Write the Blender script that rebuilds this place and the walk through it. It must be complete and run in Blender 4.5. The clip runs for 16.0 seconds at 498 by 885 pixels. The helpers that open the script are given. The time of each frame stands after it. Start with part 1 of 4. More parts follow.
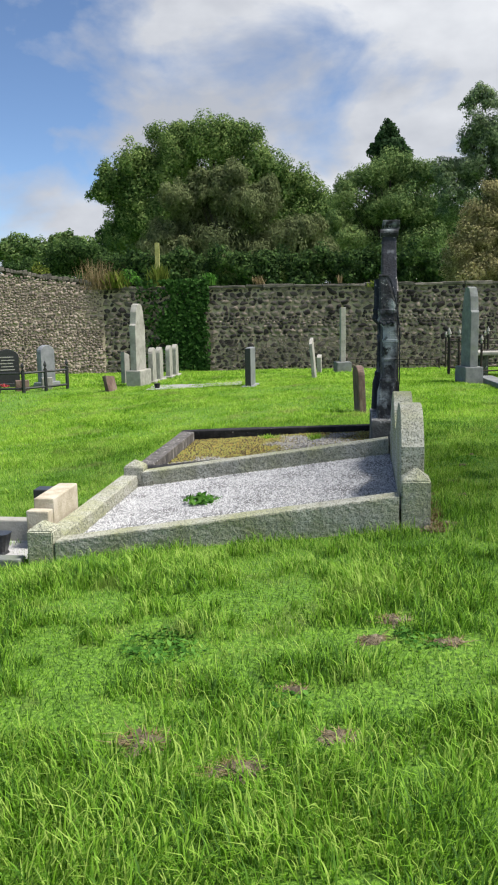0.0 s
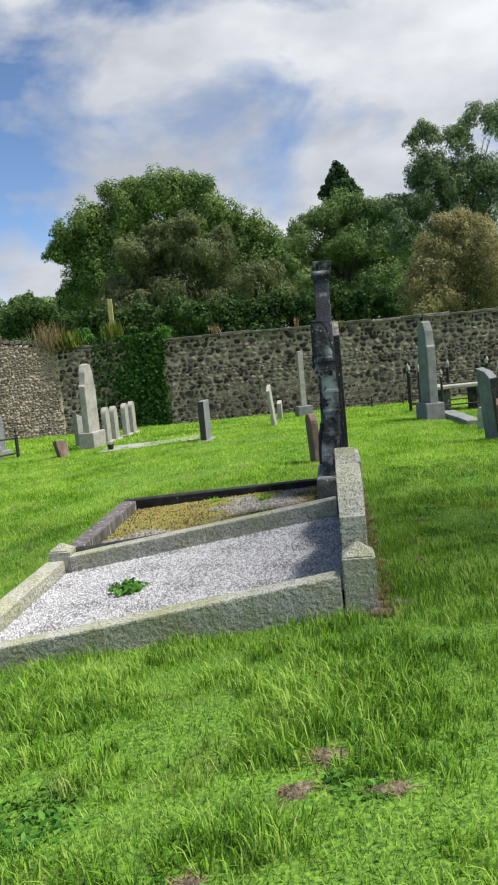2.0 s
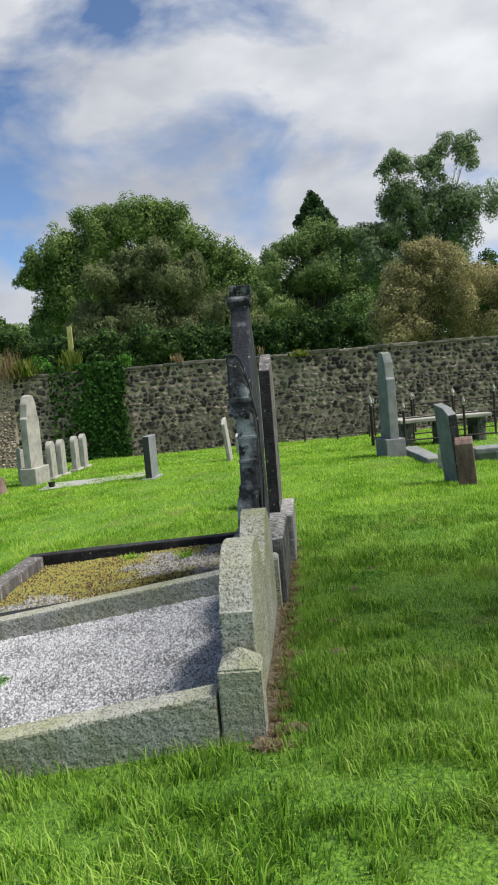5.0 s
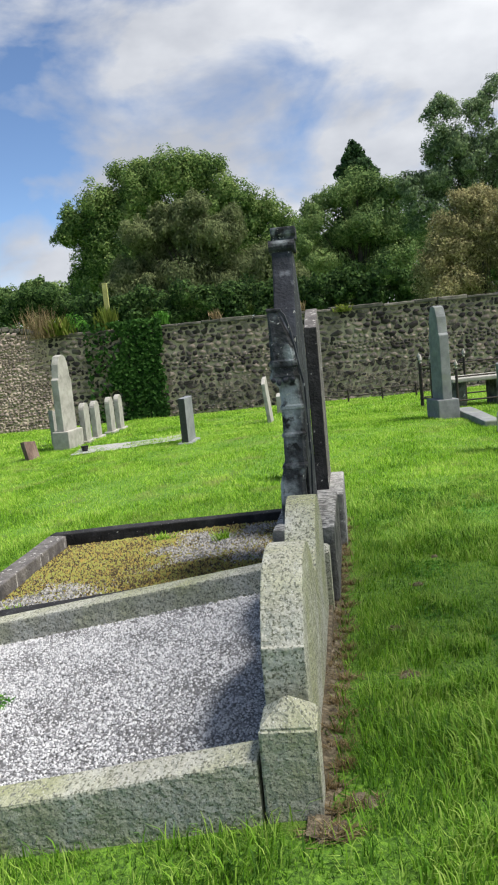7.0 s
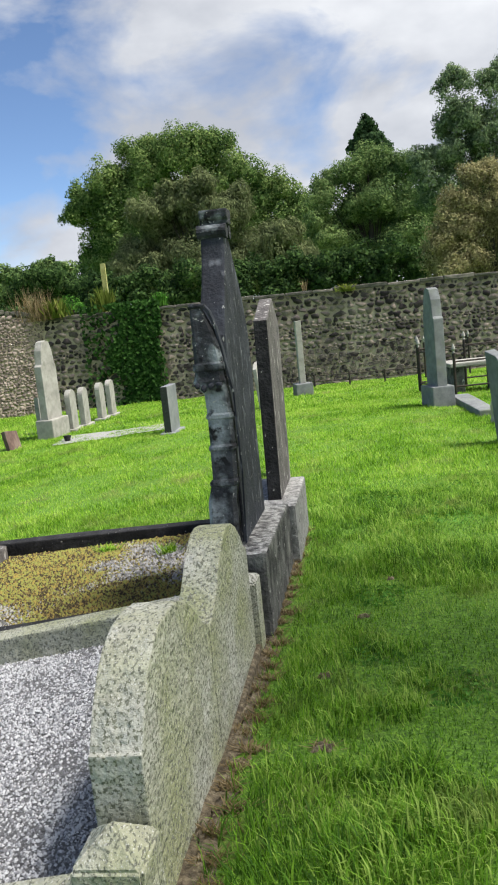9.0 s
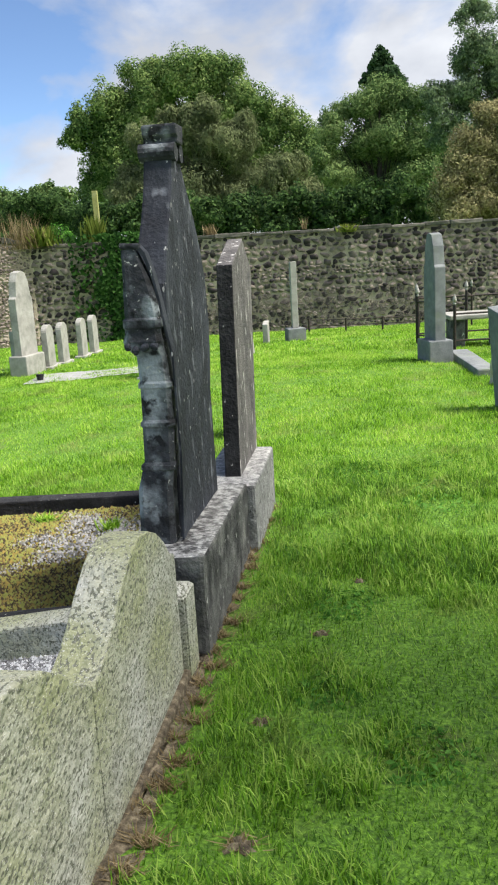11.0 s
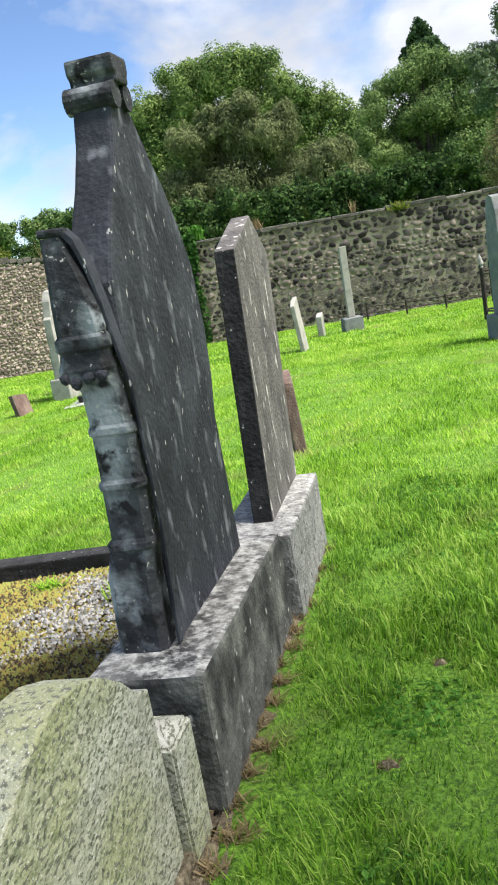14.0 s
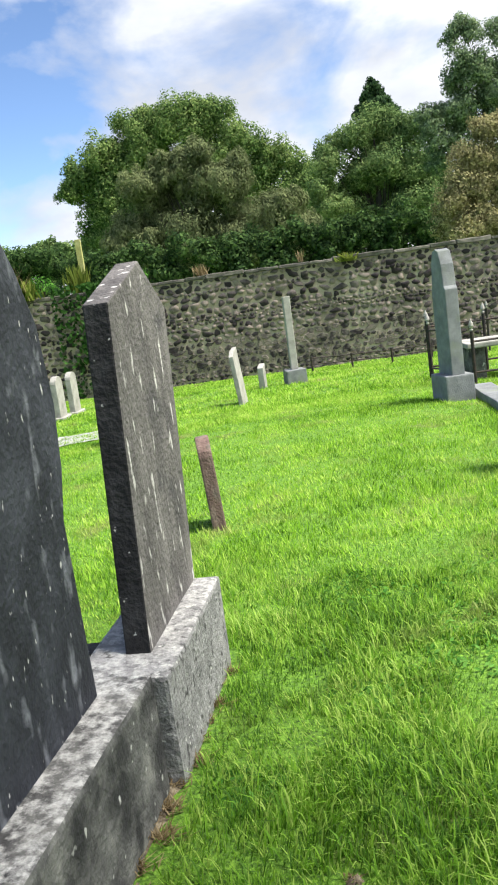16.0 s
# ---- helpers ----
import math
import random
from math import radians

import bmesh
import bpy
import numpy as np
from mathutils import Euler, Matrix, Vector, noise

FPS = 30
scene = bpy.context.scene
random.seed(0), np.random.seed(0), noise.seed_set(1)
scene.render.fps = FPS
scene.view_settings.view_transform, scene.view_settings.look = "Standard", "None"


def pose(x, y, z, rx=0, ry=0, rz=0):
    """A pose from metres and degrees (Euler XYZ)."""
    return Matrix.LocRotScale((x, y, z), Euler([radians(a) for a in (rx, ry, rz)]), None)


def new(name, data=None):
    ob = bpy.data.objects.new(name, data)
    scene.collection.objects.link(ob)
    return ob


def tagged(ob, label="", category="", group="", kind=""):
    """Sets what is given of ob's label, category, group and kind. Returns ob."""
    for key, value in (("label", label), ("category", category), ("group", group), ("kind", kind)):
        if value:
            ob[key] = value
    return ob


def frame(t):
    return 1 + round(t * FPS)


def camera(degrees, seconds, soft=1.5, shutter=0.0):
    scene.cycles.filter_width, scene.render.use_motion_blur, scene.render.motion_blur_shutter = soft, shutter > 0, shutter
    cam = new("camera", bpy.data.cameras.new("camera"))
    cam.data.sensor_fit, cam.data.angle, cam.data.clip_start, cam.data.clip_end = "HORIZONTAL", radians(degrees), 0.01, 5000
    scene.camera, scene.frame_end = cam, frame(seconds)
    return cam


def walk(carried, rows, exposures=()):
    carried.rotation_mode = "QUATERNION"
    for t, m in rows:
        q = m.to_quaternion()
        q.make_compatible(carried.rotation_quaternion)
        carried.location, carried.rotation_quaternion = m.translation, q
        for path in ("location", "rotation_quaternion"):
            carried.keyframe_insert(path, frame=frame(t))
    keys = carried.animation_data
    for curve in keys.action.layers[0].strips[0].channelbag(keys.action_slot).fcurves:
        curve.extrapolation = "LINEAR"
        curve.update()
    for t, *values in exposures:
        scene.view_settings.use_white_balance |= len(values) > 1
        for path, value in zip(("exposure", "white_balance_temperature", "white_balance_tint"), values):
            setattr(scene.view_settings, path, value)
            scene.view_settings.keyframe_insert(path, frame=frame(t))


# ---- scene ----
cam = camera(32.9, 16.0, soft=2.0)
METRES, EYE, TILT, LEAN, TURN = 7.2, 1.5, 0.0, 0.0, 0.0
ROWS = [
    (0.0, 0.0, 0.0, 0.0, -0.15, -9.53, 0.91),
    (0.5, -0.0113, 0.0325, 0.0053, -2.58, -9.02, -0.17),
    (1.0, 0.001, 0.0511, 0.0074, -4.22, -6.87, 0.76),
    (1.5, 0.04, 0.0794, 0.0066, -3.83, -6.14, 3.86),
    (2.0, 0.0511, 0.0984, 0.0087, -2.37, -6.6, 5.21),
    (2.5, 0.046, 0.1252, 0.0075, -2.29, -5.76, 4.01),
    (3.0, 0.0389, 0.1573, 0.0113, -3.13, -4.91, 3.13),
    (3.5, 0.0605, 0.1761, 0.0096, -3.71, -3.9, 3.2),
    (4.0, 0.0919, 0.1979, 0.0134, -4.44, -3.2, 3.35),
    (6.5, 0.1483, 0.3344, 0.0105, -2.1, -7.88, 7.28),
    (7.0, 0.1362, 0.3688, 0.0139, -1.16, -7.57, 5.49),
    (7.5, 0.1381, 0.3863, 0.0159, -1.33, -8.01, 4.58),
    (8.0, 0.1723, 0.4104, 0.0142, -1.27, -8.23, 5.68),
    (8.5, 0.194, 0.4328, 0.0202, -0.49, -8.35, 6.23),
    (11.0, 0.2415, 0.5747, 0.0243, 0.11, -13.11, 3.34),
    (11.5, 0.239, 0.6085, 0.027, -3.1, -13.55, 2.3),
    (12.0, 0.2534, 0.6261, 0.024, -2.22, -13.51, 4.51),
    (12.5, 0.2681, 0.6447, 0.0204, -1.21, -13.8, 6.41),
    (13.0, 0.2509, 0.6768, 0.0149, -0.48, -13.91, 7.61),
    (13.5, 0.2528, 0.7065, 0.0117, 1.5, -13.54, 9.03),
    (14.0, 0.2702, 0.7368, 0.009, 3.8, -12.93, 9.81),
    (14.5, 0.2661, 0.7717, 0.0046, 1.11, -13.3, 7.47),
    (15.0, 0.2621, 0.8064, 0.0054, -2.62, -13.82, 5.86),
    (15.5, 0.2765, 0.8293, 0.0036, -1.82, -12.73, 7.09),
    (16.0, 0.2988, 0.858, 0.0086, 0.66, -10.43, 7.73),
]
EXPOSURES = [(0.0, 0.42), (2.0, 0.40), (4.2, 0.28), (7.5, 0.50), (8.7, 0.52), (11.0, 0.74), (12.0, 0.98), (13.5, 0.98), (16.0, 1.0)]
walk(cam, [(t, pose(0, 0, EYE, TILT, LEAN, TURN) @ pose(METRES * x, METRES * y, METRES * z, 90 + pitch, roll, yaw)) for t, x, y, z, yaw, pitch, roll in ROWS], exposures=EXPOSURES)


# ---------------- world, sun, light ----------------
SUN_AZ = Vector((0.95, -0.26, 0.0)).normalized()
SUN_EL = radians(62)
world = bpy.data.worlds.new("world")
scene.world = world
world.use_nodes = True
wn, wl = world.node_tree.nodes, world.node_tree.links
wn.clear()
w_out = wn.new("ShaderNodeOutputWorld")
w_bg = wn.new("ShaderNodeBackground")
w_sky = wn.new("ShaderNodeTexSky")
w_sky.sky_type = "NISHITA"
w_sky.sun_disc = False
w_sky.sun_elevation = SUN_EL
w_sky.sun_rotation = math.atan2(SUN_AZ.x, SUN_AZ.y)
w_sky.altitude = 2500
w_sky.dust_density = 0.1
w_sky.air_density = 0.9
w_sky.ozone_density = 3.5
w_co = wn.new("ShaderNodeTexCoord")
w_map = wn.new("ShaderNodeMapping")
w_map.inputs["Scale"].default_value = (1.0, 1.0, 1.9)
w_map.inputs["Location"].default_value = (0.35, 0.0, 0.42)
wl.new(w_co.outputs["Generated"], w_map.inputs["Vector"])
w_n1 = wn.new("ShaderNodeTexNoise")
w_n1.inputs["Scale"].default_value = 4.2
w_n1.inputs["Detail"].default_value = 9
w_n1.inputs["Roughness"].default_value = 0.52
w_n1.inputs["Distortion"].default_value = 0.25
wl.new(w_map.outputs[0], w_n1.inputs["Vector"])
w_cov = wn.new("ShaderNodeValToRGB")
w_cov.color_ramp.elements[0].position = 0.405
w_cov.color_ramp.elements[0].color = (0, 0, 0, 1)
w_cov.color_ramp.elements[1].position = 0.55
w_cov.color_ramp.elements[1].color = (1, 1, 1, 1)
w_sep = wn.new("ShaderNodeSeparateXYZ")
wl.new(w_co.outputs["Generated"], w_sep.inputs[0])


def sunward(noise_out, amount):
    """Thicker, brighter cloud on the sunward side of the sky."""
    mr = wn.new("ShaderNodeMapRange")
    mr.inputs["From Min"].default_value = -0.45
    mr.inputs["From Max"].default_value = 0.45
    mr.inputs["To Min"].default_value = -amount
    mr.inputs["To Max"].default_value = amount
    wl.new(w_sep.outputs[0], mr.inputs["Value"])
    ad = wn.new("ShaderNodeMath")
    wl.new(noise_out, ad.inputs[0])
    wl.new(mr.outputs[0], ad.inputs[1])
    return ad.outputs[0]


wl.new(sunward(w_n1.outputs[0], 0.12), w_cov.inputs[0])
w_n2 = wn.new("ShaderNodeTexNoise")
w_n2.inputs["Scale"].default_value = 3.6
w_n2.inputs["Detail"].default_value = 6
wl.new(w_map.outputs[0], w_n2.inputs["Vector"])
w_shade = wn.new("ShaderNodeValToRGB")
w_shade.color_ramp.elements[0].position = 0.36
w_shade.color_ramp.elements[0].color = (3.3, 3.5, 3.95, 1)
w_shade.color_ramp.elements[1].position = 0.62
w_shade.color_ramp.elements[1].color = (6.2, 6.35, 6.6, 1)
wl.new(sunward(w_n2.outputs[0], 0.10), w_shade.inputs[0])
w_mix = wn.new("ShaderNodeMixRGB")
wl.new(w_cov.outputs[0], w_mix.inputs[0])
wl.new(w_sky.outputs[0], w_mix.inputs[1])
wl.new(w_shade.outputs[0], w_mix.inputs[2])
wl.new(w_mix.outputs[0], w_bg.inputs[0])
w_bg.inputs[1].default_value = 0.112
wl.new(w_bg.outputs[0], w_out.inputs[0])

sun = new("sun", bpy.data.lights.new("sun", "SUN"))
sun.data.energy = 4.9
sun.data.angle = radians(13)
sun.data.color = (1.0, 0.945, 0.87)
sun.rotation_euler = (-Vector((SUN_AZ.x * math.cos(SUN_EL), SUN_AZ.y * math.cos(SUN_EL), math.sin(SUN_EL)))).to_track_quat("-Z", "Y").to_euler()


# ---------------- materials ----------------
def material(name, colours, scale=6.0, detail=8, rough=0.85, bump=0.3, bump_scale=60.0, speck=None, patches=None, stretch=(1, 1, 1),
             island=0.0, rand=0.0, translucent=None, metal=0.0, gloss=0.3, lichen=None):
    """colours: stops of a noise ramp. speck: (colour, scale, low, high) fine grains; patches: a list of the same for stains; lichen: the same, growing on upward faces alone."""
    m = bpy.data.materials.new(name)
    m.use_nodes = True
    n, l = m.node_tree.nodes, m.node_tree.links
    bsdf = n["Principled BSDF"]
    co = n.new("ShaderNodeTexCoord")
    mp = n.new("ShaderNodeMapping")
    mp.inputs["Scale"].default_value = stretch
    l.new(co.outputs["Object"], mp.inputs["Vector"])
    vec = mp.outputs[0]
    nz = n.new("ShaderNodeTexNoise")
    nz.inputs["Scale"].default_value = scale
    nz.inputs["Detail"].default_value = detail
    nz.inputs["Roughness"].default_value = 0.65
    l.new(vec, nz.inputs["Vector"])
    ramp = n.new("ShaderNodeValToRGB")
    el = ramp.color_ramp.elements
    while len(el) < len(colours):
        el.new(0.5)
    for i, c in enumerate(colours):
        el[i].position = 0.3 + 0.4 * i / max(1, len(colours) - 1)
        el[i].color = (*c, 1)
    fac = nz.outputs[0]
    if island or rand:
        if island:
            src = n.new("ShaderNodeNewGeometry").outputs["Random Per Island"]
        else:
            src = n.new("ShaderNodeObjectInfo").outputs["Random"]
        mr = n.new("ShaderNodeMath")
        mr.operation = "MULTIPLY_ADD"
        mr.inputs[1].default_value = island or rand
        mr.inputs[2].default_value = -0.5 * (island or rand)
        l.new(src, mr.inputs[0])
        ad = n.new("ShaderNodeMath")
        ad.operation = "ADD"
        l.new(fac, ad.inputs[0])
        l.new(mr.outputs[0], ad.inputs[1])
        fac = ad.outputs[0]
    l.new(fac, ramp.inputs[0])
    col = ramp.outputs[0]

    def over(col, spec, kind):
        c, s, lo, hi = spec
        t = n.new("ShaderNodeTexNoise")
        t.inputs["Scale"].default_value = s
        t.inputs["Detail"].default_value = 2 if kind == "speck" else 5
        l.new(vec if kind == "speck" else co.outputs["Object"], t.inputs["Vector"])
        r = n.new("ShaderNodeMapRange")
        r.inputs["From Min"].default_value = lo
        r.inputs["From Max"].default_value = hi
        l.new(t.outputs[0], r.inputs["Value"])
        mx = n.new("ShaderNodeMixRGB")
        mx.inputs[2].default_value = (*c, 1)
        l.new(r.outputs[0], mx.inputs[0])
        l.new(col, mx.inputs[1])
        return mx.outputs[0]

    for p in patches or []:
        col = over(col, p, "patch")
    if speck:
        for s in speck if isinstance(speck, list) else [speck]:
            col = over(col, s, "speck")
    if lichen:
        c, sc, lo, hi = lichen
        t = n.new("ShaderNodeTexNoise")
        t.inputs["Scale"].default_value = sc
        t.inputs["Detail"].default_value = 10
        t.inputs["Roughness"].default_value = 0.7
        l.new(co.outputs["Object"], t.inputs["Vector"])
        r = n.new("ShaderNodeMapRange")
        r.inputs["From Min"].default_value = lo
        r.inputs["From Max"].default_value = hi
        l.new(t.outputs[0], r.inputs["Value"])
        sep = n.new("ShaderNodeSeparateXYZ")
        l.new(co.outputs["Normal"], sep.inputs[0])
        up = n.new("ShaderNodeMapRange")
        up.inputs["From Min"].default_value = 0.45
        up.inputs["From Max"].default_value = 0.8
        l.new(sep.outputs[2], up.inputs["Value"])
        both = n.new("ShaderNodeMath")
        both.operation = "MULTIPLY"
        l.new(r.outputs[0], both.inputs[0])
        l.new(up.outputs[0], both.inputs[1])
        mx = n.new("ShaderNodeMixRGB")
        mx.inputs[2].default_value = (*c, 1)
        l.new(both.outputs[0], mx.inputs[0])
        l.new(col, mx.inputs[1])
        col = mx.outputs[0]
    l.new(col, bsdf.inputs["Base Color"])
    bsdf.inputs["Roughness"].default_value = rough
    bsdf.inputs["Metallic"].default_value = metal
    bsdf.inputs["Specular IOR Level"].default_value = gloss
    if bump:
        bn = n.new("ShaderNodeTexNoise")
        bn.inputs["Scale"].default_value = bump_scale
        bn.inputs["Detail"].default_value = 5
        l.new(co.outputs["Object"], bn.inputs["Vector"])
        bp = n.new("ShaderNodeBump")
        bp.inputs["Strength"].default_value = bump
        bp.inputs["Distance"].default_value = 0.02
        l.new(bn.outputs[0], bp.inputs["Height"])
        l.new(bp.outputs[0], bsdf.inputs["Normal"])
    if translucent:
        tr = n.new("ShaderNodeBsdfTranslucent")
        l.new(col, tr.inputs[0])
        ms = n.new("ShaderNodeMixShader")
        ms.inputs[0].default_value = translucent
        l.new(bsdf.outputs[0], ms.inputs[1])
        l.new(tr.outputs[0], ms.inputs[2])
        l.new(ms.outputs[0], n["Material Output"].inputs[0])
    return m


# the dark low tones stand for shade in the gaps between blades
M_SOIL = material("grass_ground", [(0.022, 0.055, 0.010), (0.095, 0.205, 0.020), (0.20, 0.37, 0.036)], scale=52, detail=10, bump=1.0, bump_scale=45,
                  patches=[((0.10, 0.125, 0.03), 2.2, 0.56, 0.72)])
M_GRASS = material("grass_blade", [(0.085, 0.200, 0.014), (0.185, 0.385, 0.022), (0.295, 0.525, 0.040), (0.435, 0.580, 0.115)], patches=[((0.297, 0.315, 0.118), 1.7, 0.57, 0.75)], scale=1.1, detail=4, rough=0.65, gloss=0.15, bump=0, island=0.45, translucent=0.42)
# near grass: deeper green, with the blades' own shade darkened into the colour
M_GRASS_NEAR = material("near_grass_blade", [(0.048, 0.130, 0.012), (0.118, 0.275, 0.018), (0.215, 0.420, 0.032), (0.35, 0.50, 0.10)], patches=[((0.24, 0.275, 0.09), 1.9, 0.60, 0.78)], scale=1.4, detail=4, rough=0.6, gloss=0.2, bump=0, island=0.5, translucent=0.40)
M_GRANITE = material("grey_granite", [(0.28, 0.28, 0.23), (0.40, 0.40, 0.345), (0.52, 0.52, 0.47)], scale=9, rough=0.85, bump=1.0, bump_scale=30, stretch=(1, 0.5, 1),
                     patches=[((0.31, 0.325, 0.185), 2.6, 0.40, 0.64)],
                     speck=[((0.15, 0.155, 0.115), 105, 0.54, 0.60), ((0.62, 0.62, 0.59), 240, 0.60, 0.72)])
M_GRAVEL = material("granite_chippings", [(0.22, 0.225, 0.24), (0.44, 0.45, 0.47), (0.62, 0.63, 0.645)], scale=30, rough=0.8, bump=0, island=0.6)
# bed coloured dark so the gaps between chippings look shaded
M_GRAVELBED = material("chippings_bed", [(0.06, 0.06, 0.062), (0.13, 0.13, 0.132), (0.24, 0.24, 0.24)], scale=60, bump=0.9, bump_scale=90)
M_DARK = material("blackened_stone", [(0.011, 0.012, 0.017), (0.024, 0.027, 0.036), (0.050, 0.055, 0.070)], scale=4, rough=0.8, bump=0.5, bump_scale=45,
                  stretch=(1.6, 1.6, 0.75), patches=[((0.058, 0.064, 0.080), 2.4, 0.52, 0.72)], speck=[((0.17, 0.18, 0.205), 9, 0.58, 0.74), ((0.44, 0.44, 0.43), 26, 0.69, 0.73)])
M_PIER = material("pale_streaked_dark_stone", [(0.014, 0.015, 0.018), (0.034, 0.036, 0.042), (0.08, 0.085, 0.095)], scale=6, rough=0.8, bump=0.5, bump_scale=45,
                  patches=[((0.30, 0.33, 0.35), 5.5, 0.53, 0.66), ((0.014, 0.014, 0.016), 13.0, 0.54, 0.62)], speck=[((0.42, 0.42, 0.39), 60, 0.68, 0.73)])
M_BASE = material("lichened_base_stone", [(0.050, 0.050, 0.050), (0.120, 0.120, 0.116), (0.242, 0.242, 0.221)], scale=7, rough=0.85, bump=0.6, bump_scale=50,
                  patches=[((0.03, 0.03, 0.032), 5.0, 0.48, 0.62)], speck=[((0.45, 0.45, 0.43), 16, 0.68, 0.73)], lichen=((0.50, 0.50, 0.48), 20.0, 0.44, 0.62))
M_PLINTH = material("grey_plinth_stone", [(0.13, 0.13, 0.13), (0.22, 0.22, 0.218), (0.32, 0.32, 0.315)], scale=14, rough=0.85, bump=0.6, bump_scale=60,
                    patches=[((0.07, 0.07, 0.07), 30.0, 0.58, 0.66)], speck=[((0.5, 0.5, 0.48), 40, 0.66, 0.72)], lichen=((0.46, 0.46, 0.44), 22.0, 0.46, 0.64))
M_BROWN = material("weathered_headstone", [(0.058, 0.054, 0.054), (0.112, 0.105, 0.102), (0.175, 0.165, 0.158)], scale=7, rough=0.85, bump=0.6, bump_scale=50,
                   stretch=(1.5, 1.5, 0.4), patches=[((0.06, 0.058, 0.06), 5.0, 0.56, 0.70)], speck=[((0.46, 0.45, 0.43), 17, 0.63, 0.69)])
M_BLACK = material("speckled_black", [(0.007, 0.007, 0.008), (0.017, 0.017, 0.018), (0.04, 0.04, 0.042)], scale=9, bump=0.5, bump_scale=50,
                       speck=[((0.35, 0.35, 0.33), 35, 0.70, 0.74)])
M_PALE = material("pale_stone", [(0.204, 0.204, 0.184), (0.313, 0.306, 0.279), (0.394, 0.388, 0.360)], scale=5, bump=0.3,
                  patches=[((0.18, 0.18, 0.16), 4.0, 0.58, 0.75)])
M_GREY = material("grey_stone", [(0.116, 0.126, 0.130), (0.177, 0.189, 0.194), (0.245, 0.259, 0.259)], scale=5, bump=0.3, patches=[((0.16, 0.19, 0.13), 3.0, 0.55, 0.75)])
# grey slate; on the polished headstone its paleness stands for reflected sky
M_SLATE = material("grey_slate", [(0.14, 0.15, 0.165), (0.20, 0.212, 0.23), (0.27, 0.28, 0.30)], scale=6, rough=0.45, bump=0.1)
M_RED = material("red_sandstone", [(0.075, 0.048, 0.042), (0.15, 0.10, 0.085), (0.26, 0.20, 0.165)], scale=7, bump=0.5, stretch=(1.5, 1.5, 0.5),
                 patches=[((0.10, 0.10, 0.08), 5.0, 0.58, 0.7)])
M_SAND = material("sandstone", [(0.33, 0.29, 0.22), (0.46, 0.41, 0.32), (0.58, 0.54, 0.46)], scale=8, bump=0.4)
M_MOSS = material("moss_bed", [(0.02, 0.016, 0.012), (0.06, 0.045, 0.02), (0.13, 0.10, 0.035), (0.12, 0.12, 0.05)], scale=26, rough=1.0, bump=1.0, bump_scale=55,
                  patches=[((0.30, 0.30, 0.29), 3.2, 0.56, 0.66)])
M_MOSSY = material("moss_clump", [(0.04, 0.03, 0.018), (0.125, 0.092, 0.036), (0.29, 0.215, 0.052), (0.215, 0.23, 0.058)], scale=3, bump=0, island=0.75, rough=0.95)
M_MORTAR = material("lime_mortar", [(0.19, 0.16, 0.13), (0.37, 0.315, 0.245), (0.50, 0.435, 0.335)], scale=0.8, bump=0.8, bump_scale=18)
M_RUBBLE = material("rubble_stone", [(0.024, 0.019, 0.021), (0.056, 0.046, 0.047), (0.108, 0.091, 0.085), (0.20, 0.168, 0.142)], scale=2.2, bump=0.7, bump_scale=20, island=0.7,
                    patches=[((0.20, 0.185, 0.15), 0.8, 0.55, 0.75)])
M_RUBBLE1 = material("rubble_stone_single", [(0.024, 0.019, 0.021), (0.056, 0.046, 0.047), (0.108, 0.091, 0.085), (0.20, 0.168, 0.142)], scale=2.2, bump=0.7, bump_scale=20, rand=0.7,
                     patches=[((0.20, 0.185, 0.15), 0.8, 0.55, 0.75)])
# pinkish rubble, lightened: the sunlight on the west wall is put into its colour
M_RUBBLE_SUN = material("sunlit_pink_rubble", [(0.13, 0.105, 0.094), (0.24, 0.195, 0.172), (0.36, 0.30, 0.26)], scale=2.2, bump=0.7, bump_scale=20, island=0.5,
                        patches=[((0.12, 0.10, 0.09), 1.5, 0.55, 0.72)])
M_CHIPS = material("grey_chips", [(0.12, 0.12, 0.12), (0.22, 0.22, 0.215), (0.34, 0.335, 0.325)], scale=30, rough=0.85, bump=0, island=0.8)
M_COPE = material("coping_stone", [(0.045, 0.042, 0.04), (0.10, 0.092, 0.082), (0.18, 0.165, 0.14)], scale=5, bump=0.6, bump_scale=22, rand=0.2,
                  patches=[((0.15, 0.15, 0.07), 1.7, 0.60, 0.75)])
M_IRON = material("rusted_iron", [(0.012, 0.011, 0.011), (0.03, 0.025, 0.022), (0.075, 0.045, 0.032)], scale=14, rough=0.7, bump=0.4)
M_BARK = material("bark", [(0.025, 0.022, 0.016), (0.05, 0.045, 0.033), (0.08, 0.073, 0.055)], scale=4, bump=0.8, bump_scale=12, stretch=(1, 1, 0.3))


def leaf_material(name, a, b, c, island=0.6):
    return material(name, [a, b, c], scale=0.35, detail=3, rough=0.9, gloss=0.04, bump=0, island=island, translucent=0.35)


M_OAK = leaf_material("oak_leaves", (0.060, 0.112, 0.036), (0.132, 0.212, 0.064), (0.255, 0.335, 0.115), 0.45)
M_WILLOW = leaf_material("willow_leaves", (0.085, 0.108, 0.052), (0.138, 0.168, 0.078), (0.215, 0.25, 0.115), 0.35)
M_LIME = leaf_material("broad_leaves", (0.070, 0.128, 0.048), (0.142, 0.224, 0.079), (0.24, 0.325, 0.120), 0.45)
M_FIR = leaf_material("fir_needles", (0.022, 0.047, 0.022), (0.040, 0.077, 0.033), (0.073, 0.127, 0.055))
M_BIRCH = leaf_material("birch_leaves", (0.10, 0.145, 0.082), (0.165, 0.235, 0.125), (0.27, 0.35, 0.185))
